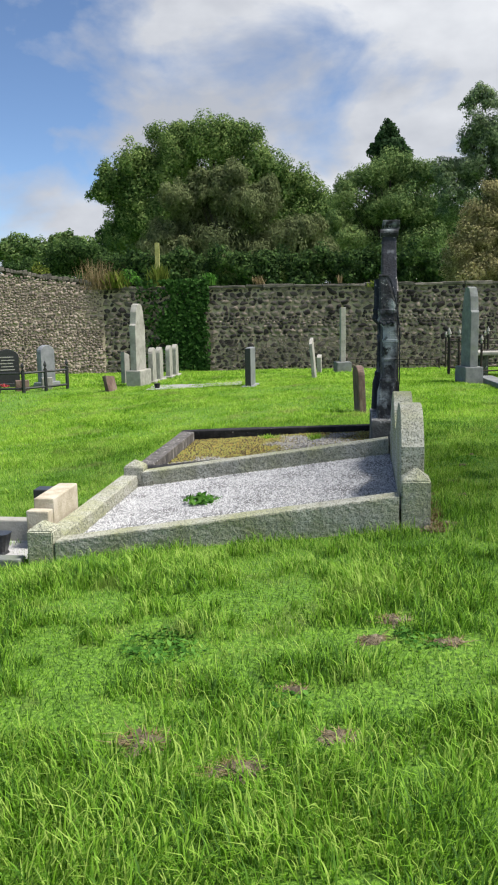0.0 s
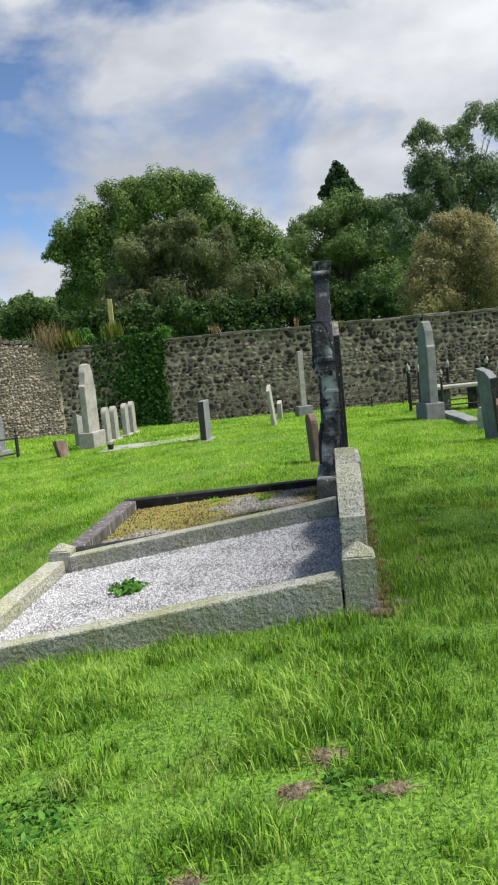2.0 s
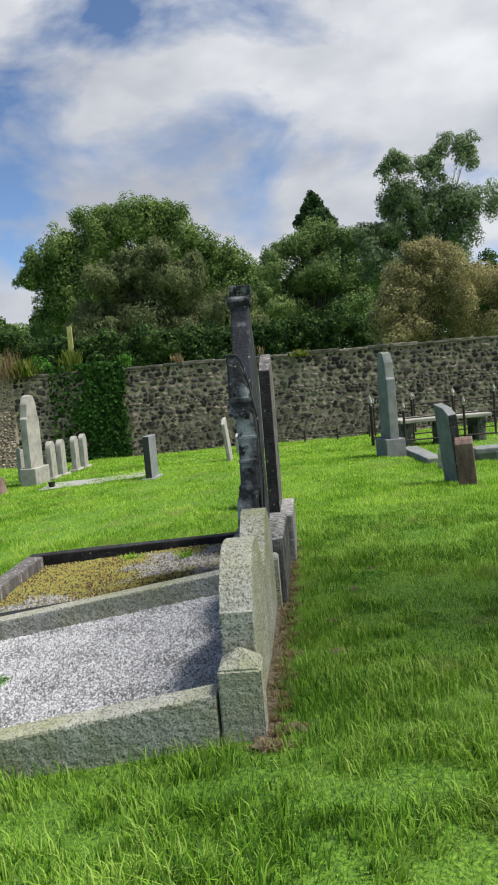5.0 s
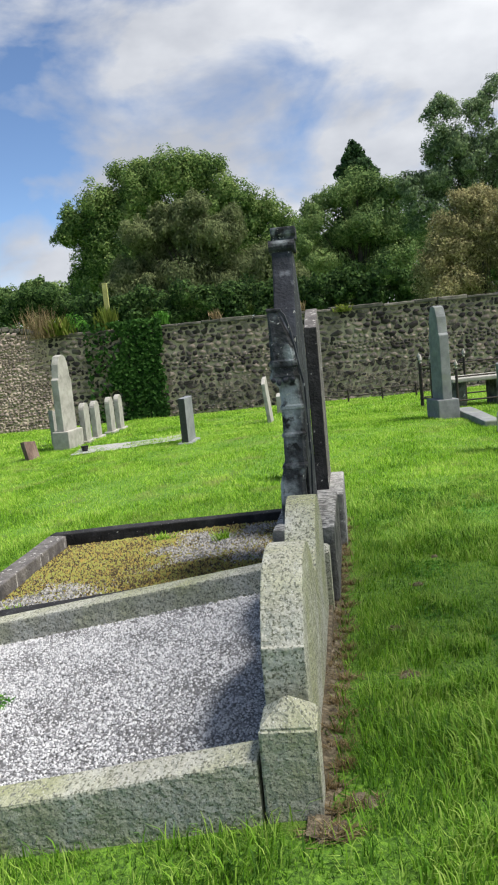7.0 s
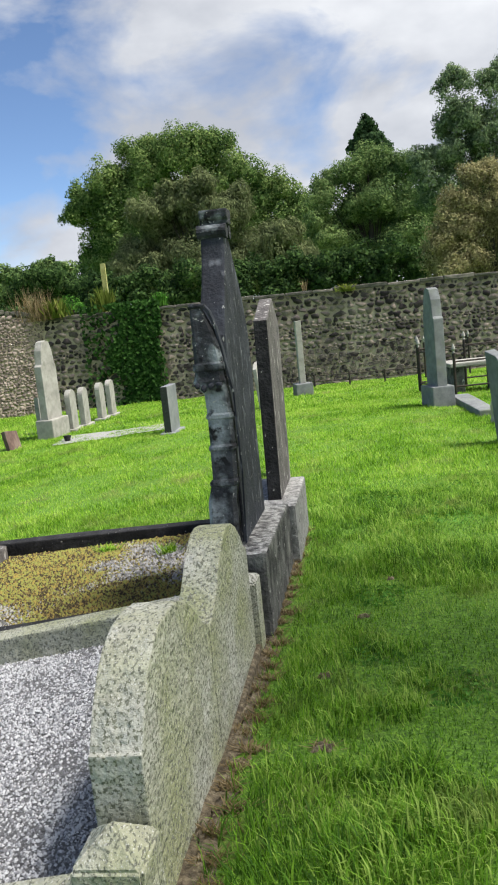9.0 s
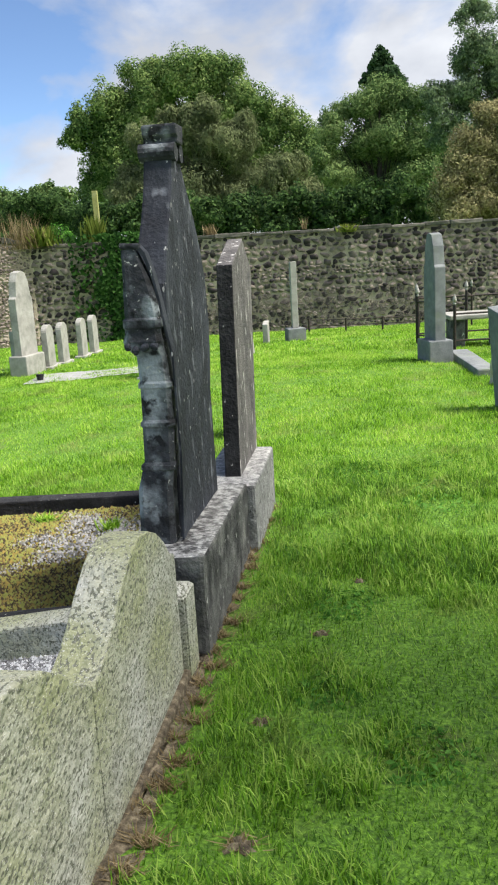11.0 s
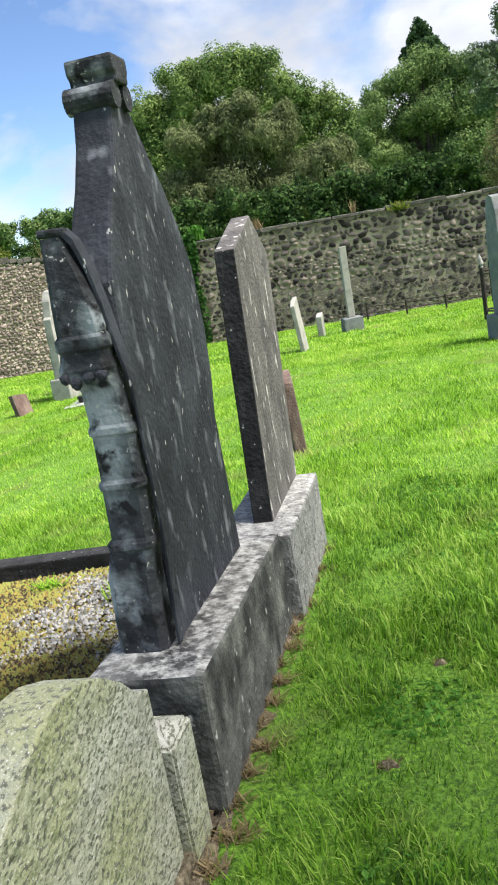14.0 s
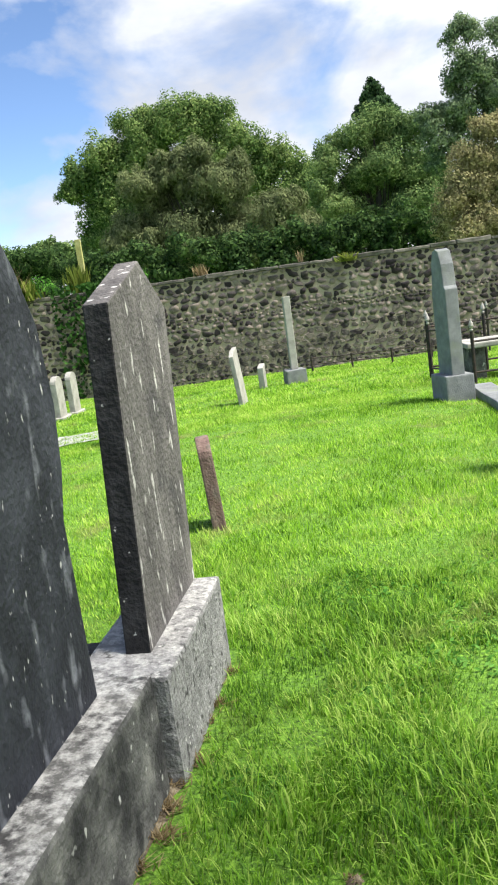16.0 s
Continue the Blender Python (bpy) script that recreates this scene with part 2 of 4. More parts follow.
M_BROWNBUSH = leaf_material("olive_leaves", (0.165, 0.152, 0.076), (0.29, 0.27, 0.135), (0.43, 0.40, 0.205), 0.5)
M_IVY = leaf_material("ivy_leaves", (0.017, 0.047, 0.012), (0.034, 0.090, 0.019), (0.066, 0.146, 0.036))
M_HEDGE = leaf_material("undergrowth_leaves", (0.026, 0.052, 0.021), (0.049, 0.094, 0.031), (0.092, 0.158, 0.049))
M_STRAW = leaf_material("dry_stems", (0.16, 0.12, 0.06), (0.26, 0.20, 0.11), (0.34, 0.27, 0.16))
M_BLOOM = leaf_material("red_petals", (0.20, 0.015, 0.02), (0.38, 0.03, 0.04), (0.50, 0.12, 0.13))
M_WEED = leaf_material("weed_leaves", (0.05, 0.15, 0.025), (0.085, 0.23, 0.035), (0.14, 0.31, 0.06))
M_YELLOWGREEN = leaf_material("young_leaves", (0.085, 0.12, 0.022), (0.15, 0.195, 0.036), (0.23, 0.27, 0.06))
M_POST = material("weathered_post", [(0.22, 0.23, 0.07), (0.34, 0.34, 0.12), (0.42, 0.42, 0.2)], scale=6, bump=0.4)
M_DIRT = material("bare_soil", [(0.045, 0.036, 0.026), (0.13, 0.105, 0.07), (0.30, 0.255, 0.175)], scale=30, bump=1.0, bump_scale=50)
M_PALECHIPS = material("pale_chippings", [(0.200, 0.200, 0.194), (0.312, 0.312, 0.306), (0.450, 0.450, 0.444)], scale=40, bump=0.8, bump_scale=70)
M_WHITE = material("white_chippings", [(0.312, 0.312, 0.312), (0.429, 0.429, 0.429), (0.507, 0.507, 0.507)], scale=40, bump=0.8, bump_scale=70)
M_POLISHED = material("polished_dark_granite", [(0.02, 0.022, 0.024), (0.035, 0.037, 0.04), (0.055, 0.057, 0.06)], scale=40, rough=0.3, bump=0.05)


# ---------------- helpers for building ----------------
def link(name, mesh, mat, parent=None, label=""):
    ob = new(name, mesh)
    if mat and not mesh.materials:
        mesh.materials.append(mat)
    if parent:
        ob.parent = parent
    return tagged(ob, label)


def part(name, bm, mat, parent=None, label="", smooth=False):
    me = bpy.data.meshes.new(name)
    for f in bm.faces:
        f.smooth = smooth
    bm.to_mesh(me)
    bm.free()
    return link(name, me, mat, parent, label)


def thing(name, m, label, category, group="", kind=""):
    ob = new(name)
    ob.empty_display_size = 0.1
    ob.matrix_world = m
    return tagged(ob, label, category, group, kind)


def tri_mesh(name, co, tris, mat, parent=None, label=""):
    """One mesh from numpy arrays: co (n, 3), tris (m, 3)."""
    me = bpy.data.meshes.new(name)
    me.vertices.add(len(co))
    me.vertices.foreach_set("co", np.ascontiguousarray(co, dtype=np.float32).ravel())
    me.loops.add(len(tris) * 3)
    me.loops.foreach_set("vertex_index", np.ascontiguousarray(tris, dtype=np.int32).ravel())
    me.polygons.add(len(tris))
    me.polygons.foreach_set("loop_start", np.arange(0, len(tris) * 3, 3, dtype=np.int32))
    me.update(calc_edges=True)
    return link(name, me, mat, parent, label)


def roughen(bm, amp, scale, seed=0.0):
    for v in bm.verts:
        v.co += noise.noise_vector(v.co * scale + Vector((seed, seed * 1.7, 3.1))) * amp


def block(x0, x1, y0, y1, z0, z1, bevel=0.012, cuts=0, amp=0.0, scale=6.0, seed=0.0, bm=None, top=None):
    """A worn block. top: (dz at x0, dz at x1) slopes both its faces along x."""
    own = bmesh.new()
    r = bmesh.ops.create_cube(own, size=1)
    for v in own.verts:
        v.co = Vector(((x0 + x1) / 2 + v.co.x * (x1 - x0), (y0 + y1) / 2 + v.co.y * (y1 - y0), (z0 + z1) / 2 + v.co.z * (z1 - z0)))
    if bevel:
        bmesh.ops.bevel(own, geom=own.edges[:], offset=bevel, segments=2, affect="EDGES", profile=0.6)
    if cuts:
        long = [e for e in own.edges if e.calc_length() > 0.12]
        bmesh.ops.subdivide_edges(own, edges=long, cuts=cuts, use_grid_fill=True)
    if amp:
        roughen(own, amp, scale, seed)
    if top:
        for v in own.verts:
            f = (v.co.x - x0) / (x1 - x0)
            v.co.z += top[0] * (1 - f) + top[1] * f
    return own


def extrude_profile(pts, depth, axis="x", bevel=0.012, start=0.0):
    """A plate: the outline pts (s, z) drawn in the plane across axis, from start to start + depth along it."""
    bm = bmesh.new()
    if axis == "x":
        vs = [bm.verts.new((start, s, z)) for s, z in pts]
        d = Vector((depth, 0, 0))
    else:
        vs = [bm.verts.new((s, start, z)) for s, z in pts]
        d = Vector((0, depth, 0))
    f = bm.faces.new(vs)
    r = bmesh.ops.extrude_face_region(bm, geom=[f])
    bmesh.ops.translate(bm, vec=d, verts=[g for g in r["geom"] if isinstance(g, bmesh.types.BMVert)])
    bmesh.ops.recalc_face_normals(bm, faces=bm.faces[:])
    if bevel:
        rim = [e for e in bm.edges if len(e.link_faces) == 2 and e.calc_face_angle() > 0.6]
        bmesh.ops.bevel(bm, geom=rim, offset=bevel, segments=2, affect="EDGES", profile=0.6)
    return bm


def tube(path, radii, sides=6, bm=None):
    bm = bm or bmesh.new()
    rings = []
    for i, (p, r) in enumerate(zip(path, radii)):
        p = Vector(p)
        a = Vector(path[max(0, i - 1)])
        b = Vector(path[min(len(path) - 1, i + 1)])
        q = (b - a).to_track_quat("Z", "Y")
        rings.append([bm.verts.new(p + q @ Vector((r * math.cos(k * math.tau / sides), r * math.sin(k * math.tau / sides), 0))) for k in range(sides)])
    for a, b in zip(rings, rings[1:]):
        for k in range(sides):
            bm.faces.new((a[k], a[(k + 1) % sides], b[(k + 1) % sides], b[k]))
    bm.faces.new(rings[0][::-1])
    bm.faces.new(rings[-1])
    return bm


def lathe(profile, sides=16, centre=(0, 0)):
    bm = bmesh.new()
    rings = [[bm.verts.new((centre[0] + r * math.cos(k * math.tau / sides), centre[1] + r * math.sin(k * math.tau / sides), z)) for k in range(sides)] for r, z in profile]
    for a, b in zip(rings, rings[1:]):
        for k in range(sides):
            bm.faces.new((a[k], a[(k + 1) % sides], b[(k + 1) % sides], b[k]))
    bm.faces.new(rings[0][::-1])
    bm.faces.new(rings[-1])
    return bm


# ---------------- ground ----------------
G_Y = [-40, -6, 0, 2, 4, 5, 6.2, 8, 10, 12, 17, 20, 24, 28, 32, 40, 80, 600]
G_Z = [-0.3, -0.1, 0.0, 0.05, 0.12, 0.09, 0.02, -0.02, -0.03, -0.11, -0.20, -0.33, -0.52, -0.82, -1.13, -1.3, -1.5, -1.5]
S_Y = [-6, 2, 4, 5, 8, 10, 14, 17, 20, 26, 32]
S_V = [0.03, 0.04, 0.06, 0.11, 0.11, 0.10, 0.07, 0.05, 0.03, 0.01, 0.0]


def ground_z(x, y):
    x, y = np.asarray(x, float), np.asarray(y, float)
    z = sum(np.interp(y + d, G_Y, G_Z) for d in (-0.8, -0.4, 0, 0.4, 0.8)) / 5
    left = np.clip(1.0 - x, 0, 4.0)
    z = z - np.interp(y, S_Y, S_V) * left
    near = np.exp(-np.maximum(0, np.hypot(x - 1, y - 10) - 22) / 6)
    return z + near * (0.018 * np.sin(x * 2.1 + y * 0.7) * np.sin(y * 1.7 - x * 0.6) + 0.03 * np.sin(x * 0.6 + 1) * np.sin(y * 0.5))


def gz(x, y):
    return float(ground_z(x, y))


xs = np.concatenate([[-600, -250, -100, -50, -30, -20, -15], np.arange(-12, 14.01, 0.2), [17, 22, 30, 50, 100, 250, 600]])
ys = np.concatenate([[-60, -30, -15, -8], np.arange(-5, 34.01, 0.2), [37, 42, 50, 65, 90, 140, 250, 500, 900]])
gx, gy = np.meshgrid(xs, ys)
co = np.stack([gx, gy, ground_z(gx, gy)], -1).reshape(-1, 3)
nx, ny = len(xs), len(ys)
i0 = (np.arange(ny - 1)[:, None] * nx + np.arange(nx - 1)[None, :]).ravel()
ground = tri_mesh("ground", co, np.concatenate([np.stack([i0, i0 + 1, i0 + nx + 1], 1), np.stack([i0, i0 + nx + 1, i0 + nx], 1)]), M_SOIL)
ground.data.shade_smooth()
tagged(ground, "uneven grassy churchyard ground sloping towards the wall", "ground", kind="structure")

# ---------------- graves beside the path ----------------
GRAVE = pose(0.94, 5.1, 0, 0, 0, -7.6)
GRAVE_INV = GRAVE.inverted()


def post(name, a, b, z0, ztop, apex, parent, size=0.18):
    bm = bmesh.new()
    h = size / 2
    low = [bm.verts.new((a + sx * h, b + sy * h, z0)) for sx, sy in ((-1, -1), (1, -1), (1, 1), (-1, 1))]
    up = [bm.verts.new((v.co.x, v.co.y, ztop)) for v in low]
    tip = bm.verts.new((a, b, apex))
    bm.faces.new(low[::-1])
    for k in range(4):
        bm.faces.new((low[k], low[(k + 1) % 4], up[(k + 1) % 4], up[k]))
        bm.faces.new((up[k], up[(k + 1) % 4], tip))
    bmesh.ops.bevel(bm, geom=bm.edges[:], offset=0.008, segments=2, affect="EDGES")
    return part(name, bm, M_GRANITE, parent)


surround = thing("grave_surround", GRAVE, "grey granite kerb surround with four pointed corner posts", "grave kerb")
# right-hand posts by the headstone stand higher than the foot posts
post("corner_post", 0.09, 0.09, -0.02, 0.385, 0.462, surround)
post("corner_post", 0.09, 2.27, -0.08, 0.34, 0.37, surround, size=0.17)
post("corner_post", -2.36, 0.09, -0.45, 0.015, 0.075, surround)
post("corner_post", -2.31, 2.26, -0.45, 0.02, 0.08, surround)
part("near_kerb", block(-2.26, -0.01, 0.0, 0.15, -0.24, 0.0, cuts=3, amp=0.004, scale=9, top=(-0.05, 0.29)), M_GRANITE, surround)
part("far_kerb", block(-2.22, -0.01, 2.14, 2.29, -0.24, 0.0, cuts=3, amp=0.004, scale=9, seed=3, top=(-0.02, 0.30)), M_GRANITE, surround)
part("foot_kerb", block(-2.42, -2.27, 0.19, 2.17, -0.40, -0.055, cuts=3, amp=0.004, scale=9, seed=5), M_GRANITE, surround)

headstone = thing("double_headstone", GRAVE, "paired low grey granite headstones with wavy tops and algae", "headstone")
near_outline = [(0.20, 0.0), (1.15, -0.02), (1.15, 0.545), (1.06, 0.59), (0.96, 0.675), (0.85, 0.745), (0.74, 0.785), (0.63, 0.80), (0.51, 0.80), (0.42, 0.775), (0.35, 0.735), (0.27, 0.655), (0.215, 0.57), (0.20, 0.57)]
far_outline = [(1.156, -0.02), (2.17, -0.06), (2.17, 0.53), (2.10, 0.56), (2.03, 0.63), (1.93, 0.70), (1.83, 0.742), (1.72, 0.76), (1.64, 0.752), (1.56, 0.725), (1.45, 0.662), (1.37, 0.606), (1.29, 0.562), (1.22, 0.538), (1.156, 0.532)]
part("headstone_slab", extrude_profile(near_outline, 0.145, "x", 0.006, 0.005), M_GRANITE, headstone)
part("headstone_slab", extrude_profile(far_outline, 0.145, "x", 0.006, 0.005), M_GRANITE, headstone)
part("footing", block(-0.02, 0.172, -0.01, 2.37, -0.15, 0.03, cuts=3, amp=0.012, scale=8, top=(0, 0)), M_DIRT, headstone, "rough earthy mortar footing")



def pebbles(name, mat, parent, a0, a1, b0, b1, zf, count, size, seed):
    """Loose chippings: small four-sided stones over a bed."""
    r = np.random.default_rng(seed)
    a, b = r.uniform(a0, a1, count), r.uniform(b0, b1, count)
    base = np.array([[1, 0, -0.3], [-0.5, 0.87, -0.3], [-0.5, -0.87, -0.3], [0.15, 0.1, 0.75]])
    s = r.uniform(0.6, 1.3, (count, 1, 1)) * size
    th = r.uniform(0, math.tau, count)
    c, sn = np.cos(th), np.sin(th)
    pts = base[None] * s * r.uniform(0.6, 1.3, (count, 4, 3))
    x = pts[..., 0] * c[:, None] - pts[..., 1] * sn[:, None] + a[:, None]
    y = pts[..., 0] * sn[:, None] + pts[..., 1] * c[:, None] + b[:, None]
    z = pts[..., 2] + zf(a, b)[:, None] + r.uniform(-0.004, 0.008, (count, 1))
    co = np.stack([x, y, z], -1).reshape(-1, 3)
    t = np.array([[0, 1, 3], [1, 2, 3], [2, 0, 3]])
    tris = (np.arange(count)[:, None, None] * 4 + t[None]).reshape(-1, 3)
    return tri_mesh(name, co, tris, mat, parent)


def bed(name, mat, a0, a1, b0, b1, zf, n=24, wave=0.01):
    aa, bb = np.meshgrid(np.linspace(a0, a1, n), np.linspace(b0, b1, n))
    z = zf(aa, bb) + wave * np.sin(aa * 9 + bb * 5) * np.sin(bb * 8)
    i = (np.arange(n - 1)[:, None] * n + np.arange(n - 1)[None]).ravel()
    ob = tri_mesh(name, np.stack([aa, bb, z], -1).reshape(-1, 3), np.concatenate([np.stack([i, i + 1, i + n + 1], 1), np.stack([i, i + n + 1, i + n], 1)]), mat)
    ob.matrix_world = GRAVE
    return ob


def gravel_level(a, b):
    return 0.165 + a * 0.145


gravel = tagged(bed("gravel", M_GRAVELBED, -2.27, 0.0, 0.14, 2.15, gravel_level, wave=0.006), "grey granite chippings filling the kerbed grave", "gravel", kind="stuff")
pebbles("chippings", M_GRAVEL, gravel, -2.26, 0.0, 0.15, 2.14, gravel_level, 64000, 0.0068, 3)

# the blackened grave behind it
dark_kerb = thing("grave_surround", GRAVE, "weathered blackened stone kerb round a mossy grave", "grave kerb")
part("near_kerb", block(-2.36, 0.0, 2.40, 2.54, -0.30, 0.0, cuts=3, amp=0.008, scale=7, top=(-0.045, 0.19)), M_BLACK, dark_kerb)
part("side_kerb", block(-2.38, -2.22, 2.55, 4.62, -0.34, -0.03, cuts=3, amp=0.008, scale=7), M_BROWN, dark_kerb)
part("far_kerb", block(-2.38, 0.10, 4.63, 4.77, -0.34, 0.0, cuts=3, amp=0.008, scale=7, top=(-0.03, 0.06)), M_BLACK, dark_kerb)


def moss_level(a, b):
    return -0.02 + a * 0.06


moss = tagged(bed("moss", M_MOSS, -2.23, 0.0, 2.53, 4.64, moss_level, n=40, wave=0.012), "yellow and brown moss over chippings in the kerbed grave", "moss", kind="stuff")
pebbles("chippings", M_CHIPS, moss, -2.2, -0.05, 2.55, 4.6, lambda a, b: moss_level(a, b) + 0.012 + 0.016 * np.sin(a * 3.1 + 1) * np.sin(b * 2.7) + 0.008 * np.sin(a * 11) * np.sin(b * 9), 15000, 0.012, 5)

def moss_top(a, b):
    return moss_level(a, b) + 0.012 + 0.008 * (a < -0.6) + 0.014 * np.sin(a * 3.1 + 4) * np.sin(b * 2.7 + 0.4) + 0.008 * np.sin(a * 8 + 2) * np.sin(b * 13)


pebbles("moss_clumps", M_MOSSY, moss, -2.2, -0.05, 2.55, 4.6, moss_top, 44000, 0.0135, 6)
monument = thing("gothic_monument", GRAVE, "tall blackened gothic headstone with piered edges and lichen", "headstone")
b = block(-0.16, 0.21, 2.42, 3.72, -0.12, 0.40, bevel=0.02, cuts=2, amp=0.006, scale=5)
for v in b.verts:
    if v.co.z > 0.2:
        v.co.z += 0.02 - 0.05 * (v.co.y - 2.42) / 1.3
part("plinth", b, M_BASE, monument)
slab_outline = [(2.70, 0.38), (3.58, 0.33), (3.565, 0.95), (3.62, 1.10), (3.65, 1.30), (3.62, 1.54), (3.53, 1.70), (3.43, 1.83), (3.30, 1.96), (3.17, 2.10), (3.15, 2.16),
                (3.05, 2.16), (3.03, 2.10), (2.98, 1.96), (2.90, 1.83), (2.80, 1.70), (2.72, 1.54), (2.70, 1.30), (2.70, 1.10), (2.70, 0.95)]
part("slab", extrude_profile(slab_outline, 0.132, "x", 0.012, -0.062), M_DARK, monument)
# roll finial on the gable
f = extrude_profile([(3.04, 2.14), (3.15, 2.14), (3.15, 2.165), (3.165, 2.18), (3.165, 2.225), (3.02, 2.225), (3.02, 2.18), (3.04, 2.165)], 0.16, "x", 0.01, -0.06)
part("finial_cap", f, M_PIER, monument)
for b0 in (3.04, 3.15):
    part("finial_roll", tube([(-0.078, b0, 2.105), (0.088, b0, 2.105)], [0.042, 0.042], 14), M_PIER, monument, smooth=False)
# buttress with mouldings at each edge, under a sloping hood
def pier(steps, b0):
    """A chamfered square pier: (half width, height) steps about the line (a, b0)."""
    bm = bmesh.new()
    rings = []
    for h, z, a in steps:
        c = h * 0.72
        o = [(-h, -c), (-c, -h), (c, -h), (h, -c), (h, c), (c, h), (-c, h), (-h, c)]
        rings.append([bm.verts.new((a + x, b0 + y * 0.8, z)) for x, y in o])
    for p, q in zip(rings, rings[1:]):
        for k in range(8):
            bm.faces.new((p[k], p[(k + 1) % 8], q[(k + 1) % 8], q[k]))
    bm.faces.new(rings[0][::-1])
    bm.faces.new(rings[-1])
    return bm


PIER = [(0.080, 0.40, -0.030), (0.076, 0.66, -0.024), (0.070, 0.745, -0.006), (0.077, 0.752, -0.004), (0.077, 0.77, -0.002), (0.067, 0.785, 0.004), (0.067, 0.935, 0.008), (0.075, 0.945, 0.010), (0.075, 0.96, 0.010),
        (0.067, 0.972, 0.011), (0.066, 1.105, 0.012), (0.073, 1.112, 0.012), (0.073, 1.13, 0.012), (0.066, 1.14, 0.012), (0.064, 1.245, 0.006), (0.080, 1.285, -0.018), (0.086, 1.31, -0.022), (0.078, 1.335, -0.022),
        (0.076, 1.36, -0.020), (0.083, 1.37, -0.019), (0.083, 1.40, -0.019), (0.075, 1.41, -0.018), (0.075, 1.43, -0.018), (0.068, 1.50, -0.024), (0.056, 1.57, -0.034), (0.041, 1.64, -0.050), (0.030, 1.69, -0.062)]
part("pier", pier(PIER, 2.66), M_PIER, monument, "pale-streaked blackened pier")
part("pier", pier([(h, z, a - 0.035) for h, z, a in PIER], 3.46), M_DARK, monument)
hood = extrude_profile([(-0.019, 1.712), (0.012, 1.675), (0.040, 1.585), (0.060, 1.48), (0.078, 1.36), (0.100, 1.24), (0.102, 0.80), (0.084, 0.42), (0.074, 0.42), (0.092, 0.80), (0.090, 1.235), (0.067, 1.355), (0.050, 1.47), (0.028, 1.575), (0.002, 1.655), (-0.024, 1.692)], 0.06, "y", 0.003, 2.632)
bar = tube([(-0.095, 2.65, 1.705), (-0.01, 2.64, 1.70)], [0.013, 0.013], 10)
part("hood_stop", bar, M_PIER, monument)
part("hood_mould", hood, M_DARK, monument)
for k, (aa, zz) in enumerate(((-0.085, 1.29), (-0.05, 1.275), (-0.01, 1.285), (0.03, 1.29))):
    bm = bmesh.new()
    bmesh.ops.create_icosphere(bm, subdivisions=2, radius=0.017)
    bmesh.ops.translate(bm, vec=(aa, 2.592, zz), verts=bm.verts[:])
    roughen(bm, 0.008, 40, k)
    part("capital_leaf", bm, M_DARK, monument)

stone3 = thing("headstone", GRAVE, "tall plain weathered headstone with a gabled top and black near and left faces", "headstone")
b = block(-0.09, 0.255, 3.74, 4.70, -0.16, 0.345, bevel=0.018, cuts=2, amp=0.005, scale=5, seed=2)
part("plinth", b, M_PLINTH, stone3, "grey lichened plinth")
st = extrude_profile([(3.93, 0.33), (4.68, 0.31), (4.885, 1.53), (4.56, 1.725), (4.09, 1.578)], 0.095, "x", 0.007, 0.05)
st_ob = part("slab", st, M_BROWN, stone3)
st_ob.data.materials.append(M_BLACK)
# faces towards -x and -y take the near-black material
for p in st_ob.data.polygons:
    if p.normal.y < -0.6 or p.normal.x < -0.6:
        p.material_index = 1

# ---------------- the far headstones ----------------
def upright(name, x, y, rz, w, d, h, label, mat, top="flat", base=None, lean=(0, 0), group="", sink=0.15, edge=None):
    """A slab w wide, d thick and h high standing on the ground; its wide face looks along its local -y."""
    t = thing(name, pose(x, y, gz(x, y), lean[0], lean[1], rz), label, "headstone", group)
    z0 = -sink
    if base:
        bw, bd, bh = base
        part("plinth", block(-bw / 2, bw / 2, -bd / 2, bd / 2, -sink, bh, bevel=0.02, cuts=1, amp=0.004), mat, t)
        z0 = bh - 0.01
    k = w / 2
    if top == "flat":
        o = [(-k, z0), (k, z0), (k, h), (-k, h)]
    elif top == "slope":
        o = [(-k, z0), (k, z0), (k, h * 0.9), (-k, h)]
    elif top == "back":
        o = [(-k, z0), (k, z0), (k, h), (-k * 0.3, h * 0.95), (-k, h * 0.86)]
    elif top == "gable":
        o = [(-k, z0), (k, z0), (k, h * 0.9), (0, h), (-k, h * 0.9)]
    elif top == "shoulder":
        o = [(-k, z0), (k, z0), (k, h * 0.74), (k * 0.86, h * 0.76), (k * 0.72, h * 0.90), (k * 0.42, h * 0.985), (0, h), (-k * 0.42, h * 0.985), (-k * 0.72, h * 0.90), (-k * 0.86, h * 0.76), (-k, h * 0.74)]
    else:
        o = [(-k, z0), (k, z0)] + [(k * math.cos(a), h - 0.35 * w + 0.35 * w * math.sin(a)) for a in np.linspace(0, math.pi, 11)]
    slab = part("slab", extrude_profile(o, d, "y", 0.012, -d / 2), mat, t)
    if edge:
        slab.data.materials.append(edge)
        for f in slab.data.polygons:
            if f.normal.x < -0.6:
                f.material_index = 1
    return t


upright("headstone", -2.58, 19.95, 76, 0.62, 0.15, 1.92, "tall pale headstone with stepped shoulders on a block plinth", M_PALE, "shoulder", (0.72, 0.36, 0.38))
upright("headstone", 4.47, 17.05, 100, 0.44, 0.17, 1.92, "tall grey headstone with stepped shoulders on a block plinth", M_GREY, "shoulder", (0.52, 0.38, 0.34))
